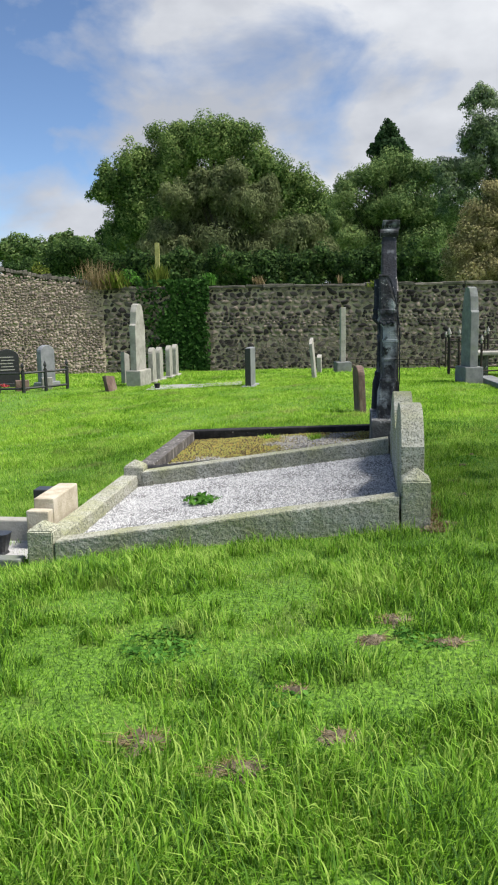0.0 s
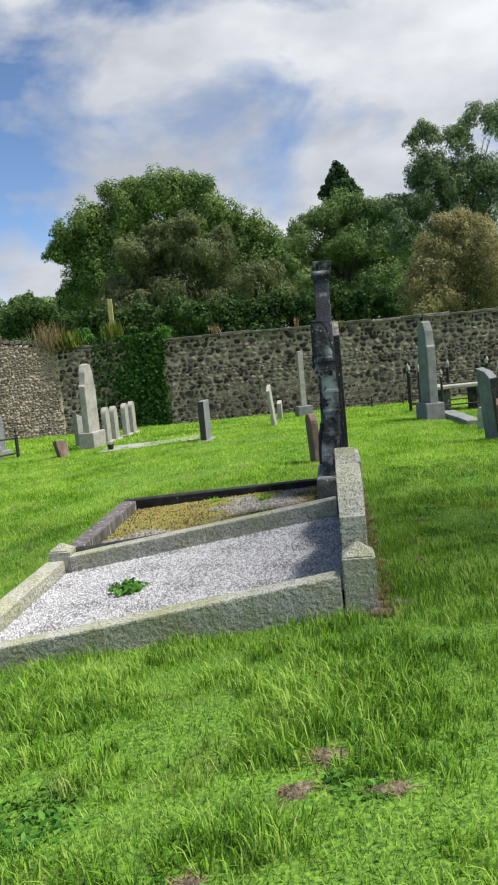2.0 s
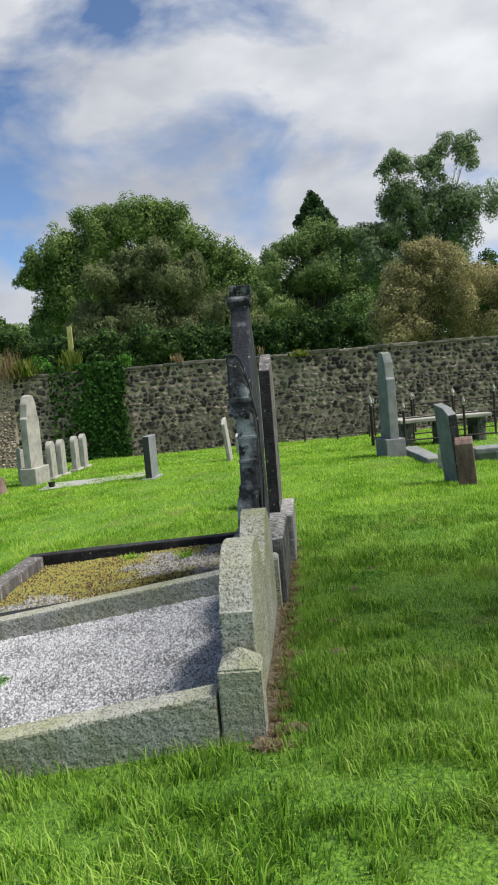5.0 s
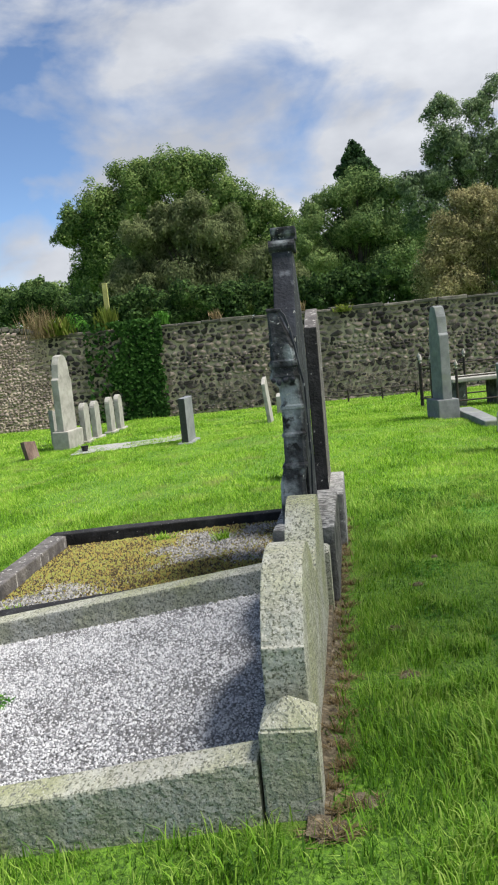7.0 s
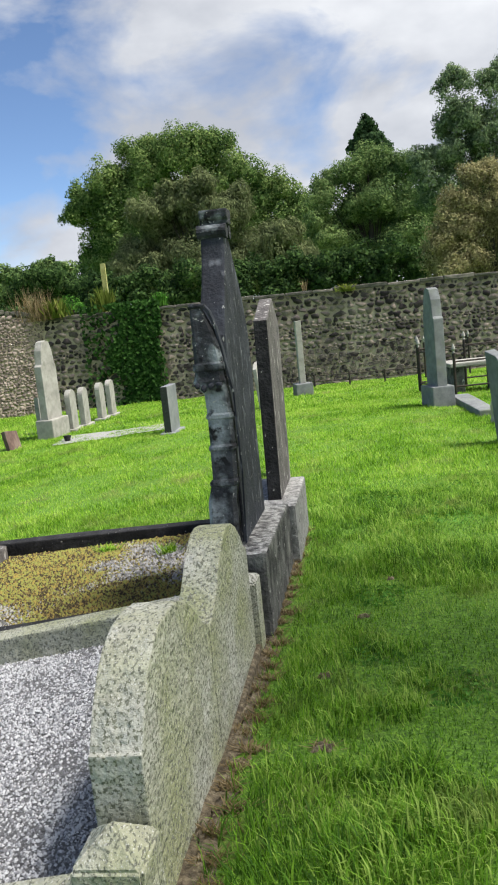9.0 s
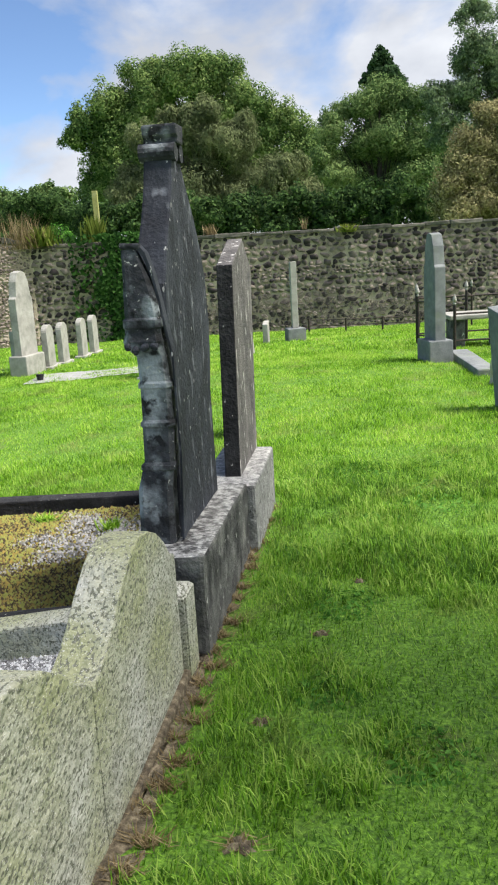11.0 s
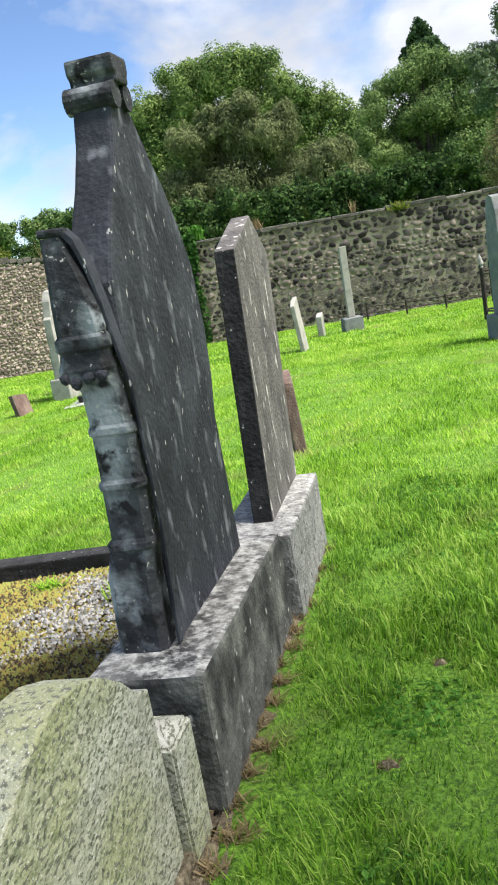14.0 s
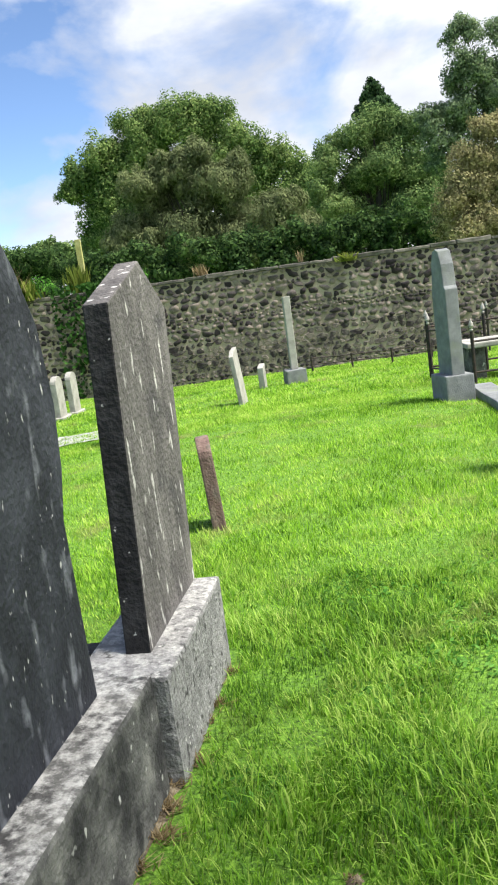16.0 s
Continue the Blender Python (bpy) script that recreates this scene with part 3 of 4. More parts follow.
for sx, sy, sh in ((-2.34, 20.7, 0.80), (-2.26, 21.6, 0.80), (-2.14, 23.0, 0.82), (-2.05, 23.9, 0.84)):
    upright("headstone", sx, sy, 85, 0.42, 0.12, sh + 0.06, "pale round-topped headstone with grey weathering in a row", M_PALE, "round", (0.60, 0.24, 0.06), group="row of pale headstones")
# wide face painted pale for the sky it reflects, edge left dark
upright("headstone", 0.05, 17.35, 80, 0.58, 0.12, 0.80, "small dark polished headstone, reflected sky painted on its face, on a thin base", M_SLATE, "flat", (0.72, 0.26, 0.04), edge=M_POLISHED)
upright("headstone", -3.03, 20.9, 60, 0.20, 0.12, 0.78, "narrow broken stone with white lichen", M_PALE, "slope")
upright("headstone", -3.02, 18.6, 60, 0.30, 0.10, 0.36, "small leaning red sandstone slab in the grass", M_RED, "slope", lean=(-14, 0))
upright("headstone", 1.63, 20.65, 80, 0.42, 0.08, 0.98, "thin leaning cream headstone with a broken top", M_PALE, "back", lean=(-5, 0))
upright("headstone", 1.98, 23.4, 80, 0.26, 0.12, 0.50, "low stub of a headstone with white lichen", M_PALE, "back")
upright("headstone", 1.63, 12.2, 96, 0.36, 0.10, 0.68, "small leaning red sandstone headstone with a worn round top", M_RED, "round", lean=(-3, 0))
upright("headstone", 4.32, 12.75, 98, 0.42, 0.12, 1.06, "leaning grey-green headstone with a black edge", M_GREY, "back", lean=(-5, 0), edge=M_BLACK)
upright("headstone", 4.30, 12.14, 70, 0.12, 0.22, 0.62, "broken pinkish sandstone slab standing against a headstone", M_RED, "back", lean=(-3, 0))
cross = thing("cross_shaft", pose(2.66, 23.7, gz(2.66, 23.7), 0, 0, 10), "narrow weathered stone shaft on a block base", "grave marker")
part("base", block(-0.21, 0.21, -0.2, 0.2, -0.15, 0.30, bevel=0.02, cuts=1, amp=0.006), M_GREY, cross)
part("shaft", block(-0.075, 0.075, -0.07, 0.07, 0.28, 1.80, bevel=0.015, cuts=2, amp=0.006), M_PALE, cross)

# ---------------- boundary walls ----------------
WALL_Y, WALL_TOP, CORNER_X = 32.0, 2.0, -5.3
def rubble(parent, length, height, top_of, seed, n_single, single_from, course=(0.10, 0.24), ratio=(0.8, 2.1), mat=M_RUBBLE):
    """Rubble facing in the plane y = 0 of the wall, from x = 0 to length; courses of unequal stones with sunk joints."""
    r = np.random.default_rng(seed)
    shapes = []
    for k in range(14):
        n = 6
        ang = np.sort(np.linspace(0, math.tau, n, endpoint=False) + r.uniform(-0.42, 0.42, n) + r.uniform(0, 1))
        sq = 1 / np.maximum(np.abs(np.cos(ang)), np.abs(np.sin(ang))) ** 0.85
        rad = 0.5 * sq * r.uniform(0.74, 1.12, n)
        ring = np.stack([rad * np.cos(ang), np.zeros(n), rad * np.sin(ang)], 1)
        mid = ring * r.uniform(0.80, 0.96, (n, 1)) + np.array([0, -0.8, 0]) + np.stack([np.zeros(n), r.uniform(-0.35, 0.35, n), np.zeros(n)], 1)
        tip = np.array([[r.uniform(-0.2, 0.2), r.uniform(-1.0, -0.75), r.uniform(-0.2, 0.2)]])
        t = []
        for i in range(n):
            j = (i + 1) % n
            t += [(i, j, n + j), (i, n + j, n + i), (n + i, n + j, 2 * n)]
        shapes.append((np.concatenate([ring, mid, tip]), np.array(t)))
    singles = []
    for co, t in shapes:
        me = bpy.data.meshes.new("stone")
        me.from_pydata(co.tolist(), [], t.tolist())
        me.materials.append(M_RUBBLE1)
        singles.append(me)
    cos, tris, off, made = [], [], 0, 0
    z = -0.35
    while z < height:
        h = r.uniform(*course)
        x = -r.uniform(0, 0.2)
        while x < length:
            w = h * r.uniform(*ratio)
            if r.random() < 0.15:
                w *= 1.35
            k = r.integers(len(shapes))
            cx, cz = x + w / 2, z + h / 2 + r.uniform(-0.035, 0.035)
            s = np.array([w * r.uniform(0.82, 1.02), r.uniform(0.010, 0.040), h * r.uniform(0.82, 1.06)])
            tilt = r.uniform(-0.42, 0.42)
            if cx < length - 0.05 and cz + h / 2 < top_of(cx):
                if single_from <= cx <= single_from + 9.0 and made < n_single and 0.2 < cz:
                    ob = new("stone", singles[k])
                    ob.parent = parent
                    ob.matrix_local = Matrix.Translation((cx, 0, cz)) @ Matrix.Rotation(tilt, 4, "Y") @ Matrix.Diagonal((*s, 1))
                    made += 1
                else:
                    co, t = shapes[k]
                    p = co * s
                    c, sn = math.cos(tilt), math.sin(tilt)
                    p = np.stack([p[:, 0] * c + p[:, 2] * sn + cx, p[:, 1], -p[:, 0] * sn + p[:, 2] * c + cz], 1)
                    cos.append(p)
                    tris.append(t + off)
                    off += len(p)
            x += w
        z += h * 0.97
    return tagged(tri_mesh("rubble_stones", np.concatenate(cos), np.concatenate(tris), mat, parent), kind="stuff")


def wall(name, m, length, height, thick, label, top_of=None):
    w = thing(name, m, label, "wall", kind="structure")
    bm = block(0, length, 0.02, thick, -0.6, height, bevel=0, cuts=0)
    if top_of:
        for v in bm.verts:
            if v.co.z > 0:
                v.co.z = top_of(v.co.x)
    part("mortar_core", bm, M_MORTAR, w)
    return w


wall_north = wall("wall_north", pose(CORNER_X, WALL_Y, -1.1), 28, 3.08, 0.5, "old rubble stone churchyard wall with lime mortar")
wl_m = Matrix.Translation((CORNER_X, WALL_Y, -1.1)) @ Matrix.Rotation(math.atan2(3.0, 5.2), 4, "Z") @ Matrix.Translation((-16, 0, 0))


def west_top(x):
    """The west wall's top climbs away from the corner."""
    return 3.2 + 0.17 * (16 - x) - 0.0045 * (16 - x) ** 2


wall_west = wall("wall_west", wl_m, 16, 3.2, 0.5, "pinkish rubble stone wall, sunlit tone painted in, with rough stones along its top", west_top)
# coping
r = random.Random(4)
x = 3.7
while x < 26:
    w = r.uniform(0.6, 1.2)
    b = block(0, w - 0.02, -0.07, 0.56, 3.08, 3.19 + r.uniform(-0.03, 0.03), bevel=0.02, cuts=3, amp=0.028, scale=5, seed=x)
    o = part("coping_stone", b, M_COPE, wall_north)
    o.location.x = x
    x += w
x = 0.0
while x < 3.7:
    w = r.uniform(0.3, 0.6)
    b = block(0, w, -0.03, 0.5, 3.06, 3.20 + r.uniform(-0.05, 0.08), bevel=0.03, cuts=1, amp=0.03, scale=4, seed=x + 9)
    o = part("coping_stone", b, M_COPE, wall_north)
    o.location.x = x
    x += w
x = 4.0
while x < 15.9:
    w = r.uniform(0.10, 0.26)
    b = block(0, w, -0.03, 0.48, -0.05, 0.10 * r.uniform(0.5, 1.3), bevel=0.025, cuts=0)
    roughen(b, 0.03, 6, x)
    o = part("coping_stone", b, M_COPE, wall_west)
    o.location = (x, 0, west_top(x))
    o.rotation_euler = (0, r.uniform(-0.12, 0.2), 0)
    x += w * 1.02

# ---------------- leaves and trees ----------------
def leaf_quads(c, nrm, size, r, long=1.5, droop=0.0):
    """Two-triangle folded leaf clumps at c, facing nrm."""
    n = len(c)
    d = r.normal(size=(n, 3))
    if droop:
        d[:, 2] -= droop
    t = np.cross(nrm, d)
    t /= np.linalg.norm(t, axis=1, keepdims=True) + 1e-9
    b = np.cross(nrm, t)
    if droop:
        t, b = b, t
    s = (size * r.uniform(0.55, 1.35, n))[:, None]
    q = np.stack([c - t * s * long * 0.5, c + b * s * 0.42 + nrm * s * 0.12, c + t * s * long * 0.5, c - b * s * 0.42 + nrm * s * 0.12], 1)
    tris = np.arange(n)[:, None, None] * 4 + np.array([[0, 1, 2], [0, 2, 3]])[None]
    return q.reshape(-1, 3), tris.reshape(-1, 3)


def crown(lobes, leaves_per_m2, size, r, sub=14, fill=0.25, long=1.5, droop=0.0, flat=1.0):
    cs, ns = [], []
    for x, y, z, rad in lobes:
        for k in range(sub):
            v = r.normal(size=3)
            v /= np.linalg.norm(v)
            rr = rad * r.uniform(0.2, 0.4)
            cc = np.array([x, y, z]) + v * rad * r.uniform(0.45, 0.80) * np.array([1, 1, flat])
            m = max(8, int(leaves_per_m2 * 4 * math.pi * rr * rr))
            d = r.normal(size=(m, 3))
            d /= np.linalg.norm(d, axis=1, keepdims=True)
            cs.append(cc + d * (rr * r.uniform(0.55, 1.08, m))[:, None])
            nn = d + 0.5 * v + r.normal(size=(m, 3)) * 0.45
            ns.append(nn / np.linalg.norm(nn, axis=1, keepdims=True))
        m = int(leaves_per_m2 * 4 * math.pi * rad * rad * fill)
        d = r.normal(size=(m, 3))
        d /= np.linalg.norm(d, axis=1, keepdims=True)
        cs.append(np.array([x, y, z]) + d * (rad * r.uniform(0.2, 0.85, m))[:, None])
        ns.append(d)
    return leaf_quads(np.concatenate(cs), np.concatenate(ns), size, r, long, droop)


def tree(name, x, y, spec, mat, label, category="tree", density=9.0, size=0.22, seed=1, trunk=0.3, sub=14, depth=1.0, long=1.5, droop=0.0, fill=0.25, flat=1.0):
    """spec: lobes (x, z, radius) of the crown as seen from the churchyard, in metres from the foot of the trunk."""
    r = np.random.default_rng(seed)
    z0 = gz(x, y)
    t = thing(name, pose(x, y, z0), label, category)
    spec = list(spec)
    for a, z, rad in spec[:]:
        near = sorted((math.hypot(a - c, z - d), c, d, e) for c, d, e in spec if (c, d) != (a, z))[:2]
        spec += [((a + c) / 2, (z + d) / 2, (rad + e) * 0.42) for dist, c, d, e in near if dist < 1.6 * (rad + e)]
    lobes = [(a, r.uniform(-0.6, 0.6) * depth * rad, z, rad) for a, z, rad in spec]
    lobes += [(a + r.uniform(-0.5, 0.5) * rad, (1.1 + r.uniform(0, 0.5)) * depth * rad, z * r.uniform(0.75, 0.95), rad * 0.9) for a, z, rad in spec[::6]]
    co, tris = crown(lobes, density, size, r, sub, fill, long, droop, flat)
    part_c = tri_mesh("crown", co, tris, mat, t)
    top = max(z for _, _, z, _ in lobes)
    bm = tube([(0, 0, -0.3), (0.05, 0, top * 0.25), (-0.1, 0.1, top * 0.55), (0.0, 0.1, top * 0.9)], [trunk * 1.25, trunk, trunk * 0.65, trunk * 0.2], 9)
    for a, yy, z, rad in lobes:
        s = min(0.55, 0.35 + 0.25 * r.random())
        start = Vector((0, 0.05, max(0.6, z * s)))
        end = Vector((a, yy, z))
        mid = start.lerp(end, 0.55) + Vector((0, 0, 0.12 * rad))
        tube([start, mid, end], [trunk * 0.18, trunk * 0.10, trunk * 0.03], 4, bm)
    part("trunk", bm, M_BARK, t, "dark bark trunk and limbs", smooth=True)
    return t


def seen_lobes(cx, dist, z_foot, spec):
    """Lobes given by the bearing and height at which they stand over the first camera's view, laid out at dist metres."""
    out = []
    for px, py, rad in spec:
        rise = math.atan((784 - py) / 1493)
        el = rise - radians(9.53)
        k = dist / 1493 * math.cos(rise) / math.cos(el)
        out.append(((px - 441) * k - (cx - 441) * dist / 1493, 1.5 + dist * math.tan(el) - z_foot, rad * k))
    return out


def far_tree(name, cx, dist, spec, *args, **kw):
    x = (cx - 441) / 1493.0 * dist
    return tree(name, x, dist, seen_lobes(cx, dist, gz(x, dist), spec), *args, **kw)


far_tree("oak_tree", 390, 95, [(385, 252, 58), (300, 245, 42), (440, 252, 44), (245, 285, 42), (205, 330, 36), (330, 320, 66), (485, 300, 42), (530, 330, 40), (572, 350, 34), (220, 390, 42), (430, 330, 60), (255, 350, 50), (196, 295, 24), (180, 340, 22), (540, 400, 50), (220, 450, 50), (590, 395, 36), (565, 440, 44), (600, 440, 40), (275, 400, 46), (300, 365, 46), (492, 372, 46), (465, 410, 46), (345, 248, 40), (415, 246, 40), (268, 285, 38), (285, 322, 42), (235, 318, 36), (320, 275, 46), (465, 285, 34), (510, 345, 36)],
         M_OAK, "large spreading oak tree with dense green crown", size=0.18, density=14, seed=11, fill=0.5, trunk=0.7, sub=20)
far_tree("willow_tree", 400, 66, [(400, 335, 42), (350, 372, 50), (450, 372, 55), (315, 350, 36), (510, 425, 50), (400, 440, 66), (300, 425, 50), (470, 465, 55), (335, 475, 50), (550, 470, 44), (425, 310, 30), (275, 455, 40), (360, 320, 24), (480, 345, 34), (560, 410, 34), (580, 450, 36)],
         M_WILLOW, "grey-green willow tree with drooping fine sprays", size=0.10, density=48, seed=12, fill=0.5, trunk=0.35, long=2.8, droop=1.6, sub=18)
far_tree("broadleaf_tree", 690, 76, [(700, 292, 36), (655, 320, 38), (740, 315, 40), (625, 360, 36), (765, 370, 42), (690, 385, 58), (640, 440, 52), (750, 440, 52), (690, 470, 50), (612, 330, 20), (612, 430, 42), (585, 470, 38), (780, 310, 26), (722, 362, 40), (790, 405, 38), (660, 375, 34), (735, 395, 36), (600, 400, 30)],
         M_LIME, "dark green broadleaf tree with an upright crown", size=0.125, density=31, seed=13, fill=0.6, trunk=0.4, sub=18)
far_tree("conifer_tree", 697, 130, [(697, 222, 9), (690, 238, 14), (706, 240, 14), (682, 256, 18), (712, 258, 18), (670, 275, 18), (726, 277, 18), (697, 270, 26), (690, 330, 40), (700, 390, 45)],
         M_FIR, "dark conifer with a narrow pointed top", size=0.36, density=9, seed=14, trunk=0.4)
far_tree("birch_tree", 900, 62, [(862, 165, 20), (840, 192, 20), (880, 190, 26), (845, 230, 28), (890, 240, 40), (925, 200, 30), (960, 152, 26), (985, 185, 34), (950, 255, 45), (870, 290, 36), (900, 320, 45), (832, 262, 20), (970, 320, 50), (850, 340, 36), (1010, 260, 45), (820, 300, 22), (1000, 150, 22), (930, 175, 20), (800, 335, 32), (815, 372, 36), (866, 250, 32), (905, 280, 36), (835, 305, 30), (790, 300, 22)],
         M_BIRCH, "tall feathery birch with sparse pale leaves", size=0.10, density=46, seed=15, trunk=0.18, fill=0.16, long=1.8, droop=0.6, sub=14)
far_tree("olive_bush", 900, 42, [(850, 390, 38), (895, 360, 38), (950, 380, 45), (822, 430, 38), (880, 440, 46), (940, 445, 46), (1000, 410, 50), (805, 470, 30), (850, 480, 35), (1060, 420, 55), (870, 340, 20), (920, 335, 22), (830, 500, 40), (900, 500, 40), (970, 490, 45), (1040, 490, 45), (880, 398, 38), (915, 405, 34), (855, 432, 30)],
         M_BROWNBUSH, "olive-brown leafy bush rising behind the wall", "bush", size=0.07, density=80, seed=16, trunk=0.07, fill=0.45, sub=14)
for k, (cx, spec) in enumerate([(40, [(40, 425, 22), (5, 435, 26), (75, 440, 26), (40, 470, 40)]), (125, [(125, 420, 20), (95, 435, 24), (155, 435, 24), (125, 470, 40)]), (-70, [(-70, 430, 30), (-110, 440, 30), (-35, 440, 26), (-70, 470, 40)])]):
    far_tree("far_tree", cx, 130, spec, M_LIME, "distant rounded green tree", size=0.30, density=12, seed=20 + k, trunk=0.4, sub=18)
far_tree("dark_shrub", 130, 60, [(130, 440, 28), (100, 455, 26), (165, 445, 28), (190, 465, 32), (130, 480, 36), (80, 480, 32), (230, 470, 30), (40, 480, 32)], M_HEDGE, "dark evergreen shrub behind the wall", "bush", size=0.13, density=42, seed=30, trunk=0.12)
far_tree("undergrowth", 480, 50, [(px, 466 + 12 * math.sin(px), 28) for px in range(230, 850, 34)] + [(px, 505, 32) for px in range(-60, 1060, 42)], M_HEDGE, "dark undergrowth behind the churchyard wall", "bush", size=0.14, density=30, seed=31, trunk=0.08)
far_tree("far_wood", 500, 150, [(px, 425 + 10 * math.sin(px), 34) for px in range(200, 1040, 36)] + [(px, 385 + 12 * math.sin(px * 0.7), 34) for px in range(250, 1040, 38)] + [(px, 470, 40) for px in range(160, 1060, 44)], M_HEDGE, "dark wood standing behind the nearer trees", "woodland", size=0.40, density=6, seed=33, trunk=0.2)
# unseen tree added beside the walk; its crown is laid out to shade the path
shade = np.random.default_rng(41)
shade_tree = thing("added_shade_tree", pose(6.35, 5.75, gz(6.35, 5.75)), "broad leafy tree, unseen, added to shade the path", "tree")
shade_lobes = [(-0.7, -2.1, 8.2, 0.8), (-1.1, -1.2, 8.4, 1.0), (-1.2, 0.1, 8.6, 1.1), (-1.0, 1.3, 8.4, 1.0), (0.0, -1.4, 8.9, 1.1), (0.1, 0.2, 9.3, 1.2), (0.0, 1.5, 8.8, 1.1), (1.0, -0.9, 8.6, 1.0), (1.1, 0.6, 8.6, 1.0), (-0.4, 0.4, 7.4, 1.2), (0.4, -0.6, 7.2, 1.0), (-0.7, 2.0, 7.9, 0.8)]
co, tris = crown(shade_lobes, 5.0, 0.17, shade, 14, 0.2)
tri_mesh("crown", co, tris, M_LIME, shade_tree)
bm = tube([(0, 0, -0.3), (0.05, 0, 2.5), (-0.1, -0.2, 5.5), (0, -0.4, 9.0)], [0.34, 0.26, 0.16, 0.05], 9)
for a, yy, z, rad in shade_lobes:
    tube([(0, -0.2, z * 0.55), (a * 0.5, yy * 0.5, z * 0.85), (a, yy, z)], [0.1, 0.06, 0.02], 6, bm)
part("trunk", bm, M_BARK, shade_tree, "dark bark trunk and limbs", smooth=True)

# ---------------- ivy and plants on the wall ----------------
r = np.random.default_rng(50)
n = 5200
ix = r.uniform(-4.1, -1.42, n)
iz = r.uniform(-1.05, 2.32, n)
keep = (ix > -3.1 - 0.3 * np.sin(iz * 3)) & (ix < -1.5 + 0.12 * np.sin(iz * 5) + 0.2 * (iz > 1.7)) | (r.random(n) < 0.16)
c = np.stack([ix, 31.93 - r.uniform(0.0, 0.14, n), iz], 1)[keep]
nr = np.stack([r.normal(0, 0.5, len(c)), -np.ones(len(c)), r.normal(0.3, 0.5, len(c))], 1)
nr /= np.linalg.norm(nr, axis=1, keepdims=True)
co, tris = leaf_quads(c, nr, 0.12, r, 1.3)
ivy = thing("ivy", Matrix.Identity(4), "dark green ivy covering a stretch of the wall", "ivy")
tagged(tri_mesh("leaves", co, tris, M_IVY, ivy), kind="stuff")
for k in range(9):
    x = -3.0 + 0.17 * k
    path = [(x + 0.12 * math.sin(k + 1.7 * h), 31.95 - 0.01 * h, -1.15 + 0.55 * h) for h in range(6)]
    part("stem", tube(path, [0.03, 0.026, 0.022, 0.018, 0.013, 0.008], 6), M_BARK, ivy, "brown woody ivy stem")


def tuft(name, x, y, z, label, mat, count, height, spread, seed, width=0.02):
    r = np.random.default_rng(seed)
    a = r.uniform(0, math.tau, count)
    lean = r.uniform(0.1, 1.0, count) * spread
    h = height * r.uniform(0.45, 1.0, count)
    root = np.stack([x + r.normal(0, spread * 0.3, count), y + r.normal(0, spread * 0.2, count), np.full(count, z)], 1)
    d = np.stack([np.cos(a) * lean, np.sin(a) * lean * 0.6, h], 1)
    side = np.stack([-np.sin(a), np.cos(a), np.zeros(count)], 1) * width
    mid = root + d * 0.55 + side
    co = np.stack([root - side * 0.6, root + side * 0.6, mid, root + d], 1).reshape(-1, 3)
    tris = np.arange(count)[:, None, None] * 4 + np.array([[0, 1, 2], [0, 2, 3]])[None]
    return tagged(tri_mesh(name, co, tris.reshape(-1, 3), mat), label, "plant")


tuft("wall_shrub", -5.45, 31.8, 2.0, "spiky dry shrub growing from the wall corner", M_STRAW, 210, 1.25, 0.95, 1, 0.013)
tuft("wall_plant", -4.9, 31.9, 2.05, "yellow-green plant on the wall top", M_YELLOWGREEN, 160, 0.7, 0.6, 2, 0.05)
tuft("wall_plant", -3.3, 32.2, 2.1, "yellow-green shrub beside the fence post", M_YELLOWGREEN, 160, 0.9, 0.4, 3, 0.05)
tuft("wall_plant", -1.35, 32.1, 2.1, "leafy green shoot above the ivy", M_WEED, 120, 0.5, 0.3, 4, 0.04)
tuft("dry_grass_tuft", 0.45, 32.1, 2.1, "tuft of dry reddish grass on the wall top", M_STRAW, 60, 0.42, 0.3, 5)
tuft("dry_grass_tuft", 3.5, 32.1, 2.1, "tuft of dry reddish grass on the wall top", M_STRAW, 25, 0.4, 0.15, 6)
tuft("wall_plant", 4.85, 31.92, 1.93, "yellow-green plant rooted in the coping joint", M_YELLOWGREEN, 90, 0.3, 0.4, 7, 0.04)
def shrub(x, y, z, rad, mat, label, seed, size=0.07, density=70):
    r = np.random.default_rng(seed)
    t = thing("wall_shrub", pose(x, y, z), label, "plant")
    co, tris = crown([(0, 0, rad * 0.8, rad * 0.8), (rad * 0.5, 0, rad * 0.5, rad * 0.5), (-rad * 0.5, 0, rad * 0.55, rad * 0.5)], density, size, r, 10, 0.2)
    tri_mesh("leaves", co, tris, mat, t)
    bm = tube([(0, 0, -0.1), (0, 0, rad)], [0.02, 0.008], 6)
    for k in range(5):
        tube([(0, 0, 0), (rad * 0.5 * math.cos(k * 1.3), 0.1 * math.sin(k), rad * (0.6 + 0.1 * k))], [0.012, 0.005], 5, bm)
    part("stems", bm, M_BARK, t)


shrub(-7.7, 32.3, 2.45, 0.42, M_YELLOWGREEN, "small yellow-green shrub on the wall top", 401)
shrub(-4.35, 32.2, 2.1, 0.5, M_WEED, "small leafy green shrub behind the wall top", 402)
shrub(-3.2, 32.3, 2.1, 0.32, M_YELLOWGREEN, "small yellow-green shrub beside the post", 403)
shrub(-1.45, 32.1, 2.1, 0.34, M_WEED, "leafy green shoot above the ivy", 404)
shrub(-5.5, 32.1, 2.1, 0.55, M_BROWNBUSH, "straggly olive shrub at the wall corner", 405, 0.06, 40)
fence_post = thing("fence_post", pose(-3.55, 34.5, gz(-3.55, 34.5)), "yellowed wooden post standing behind the wall", "post")
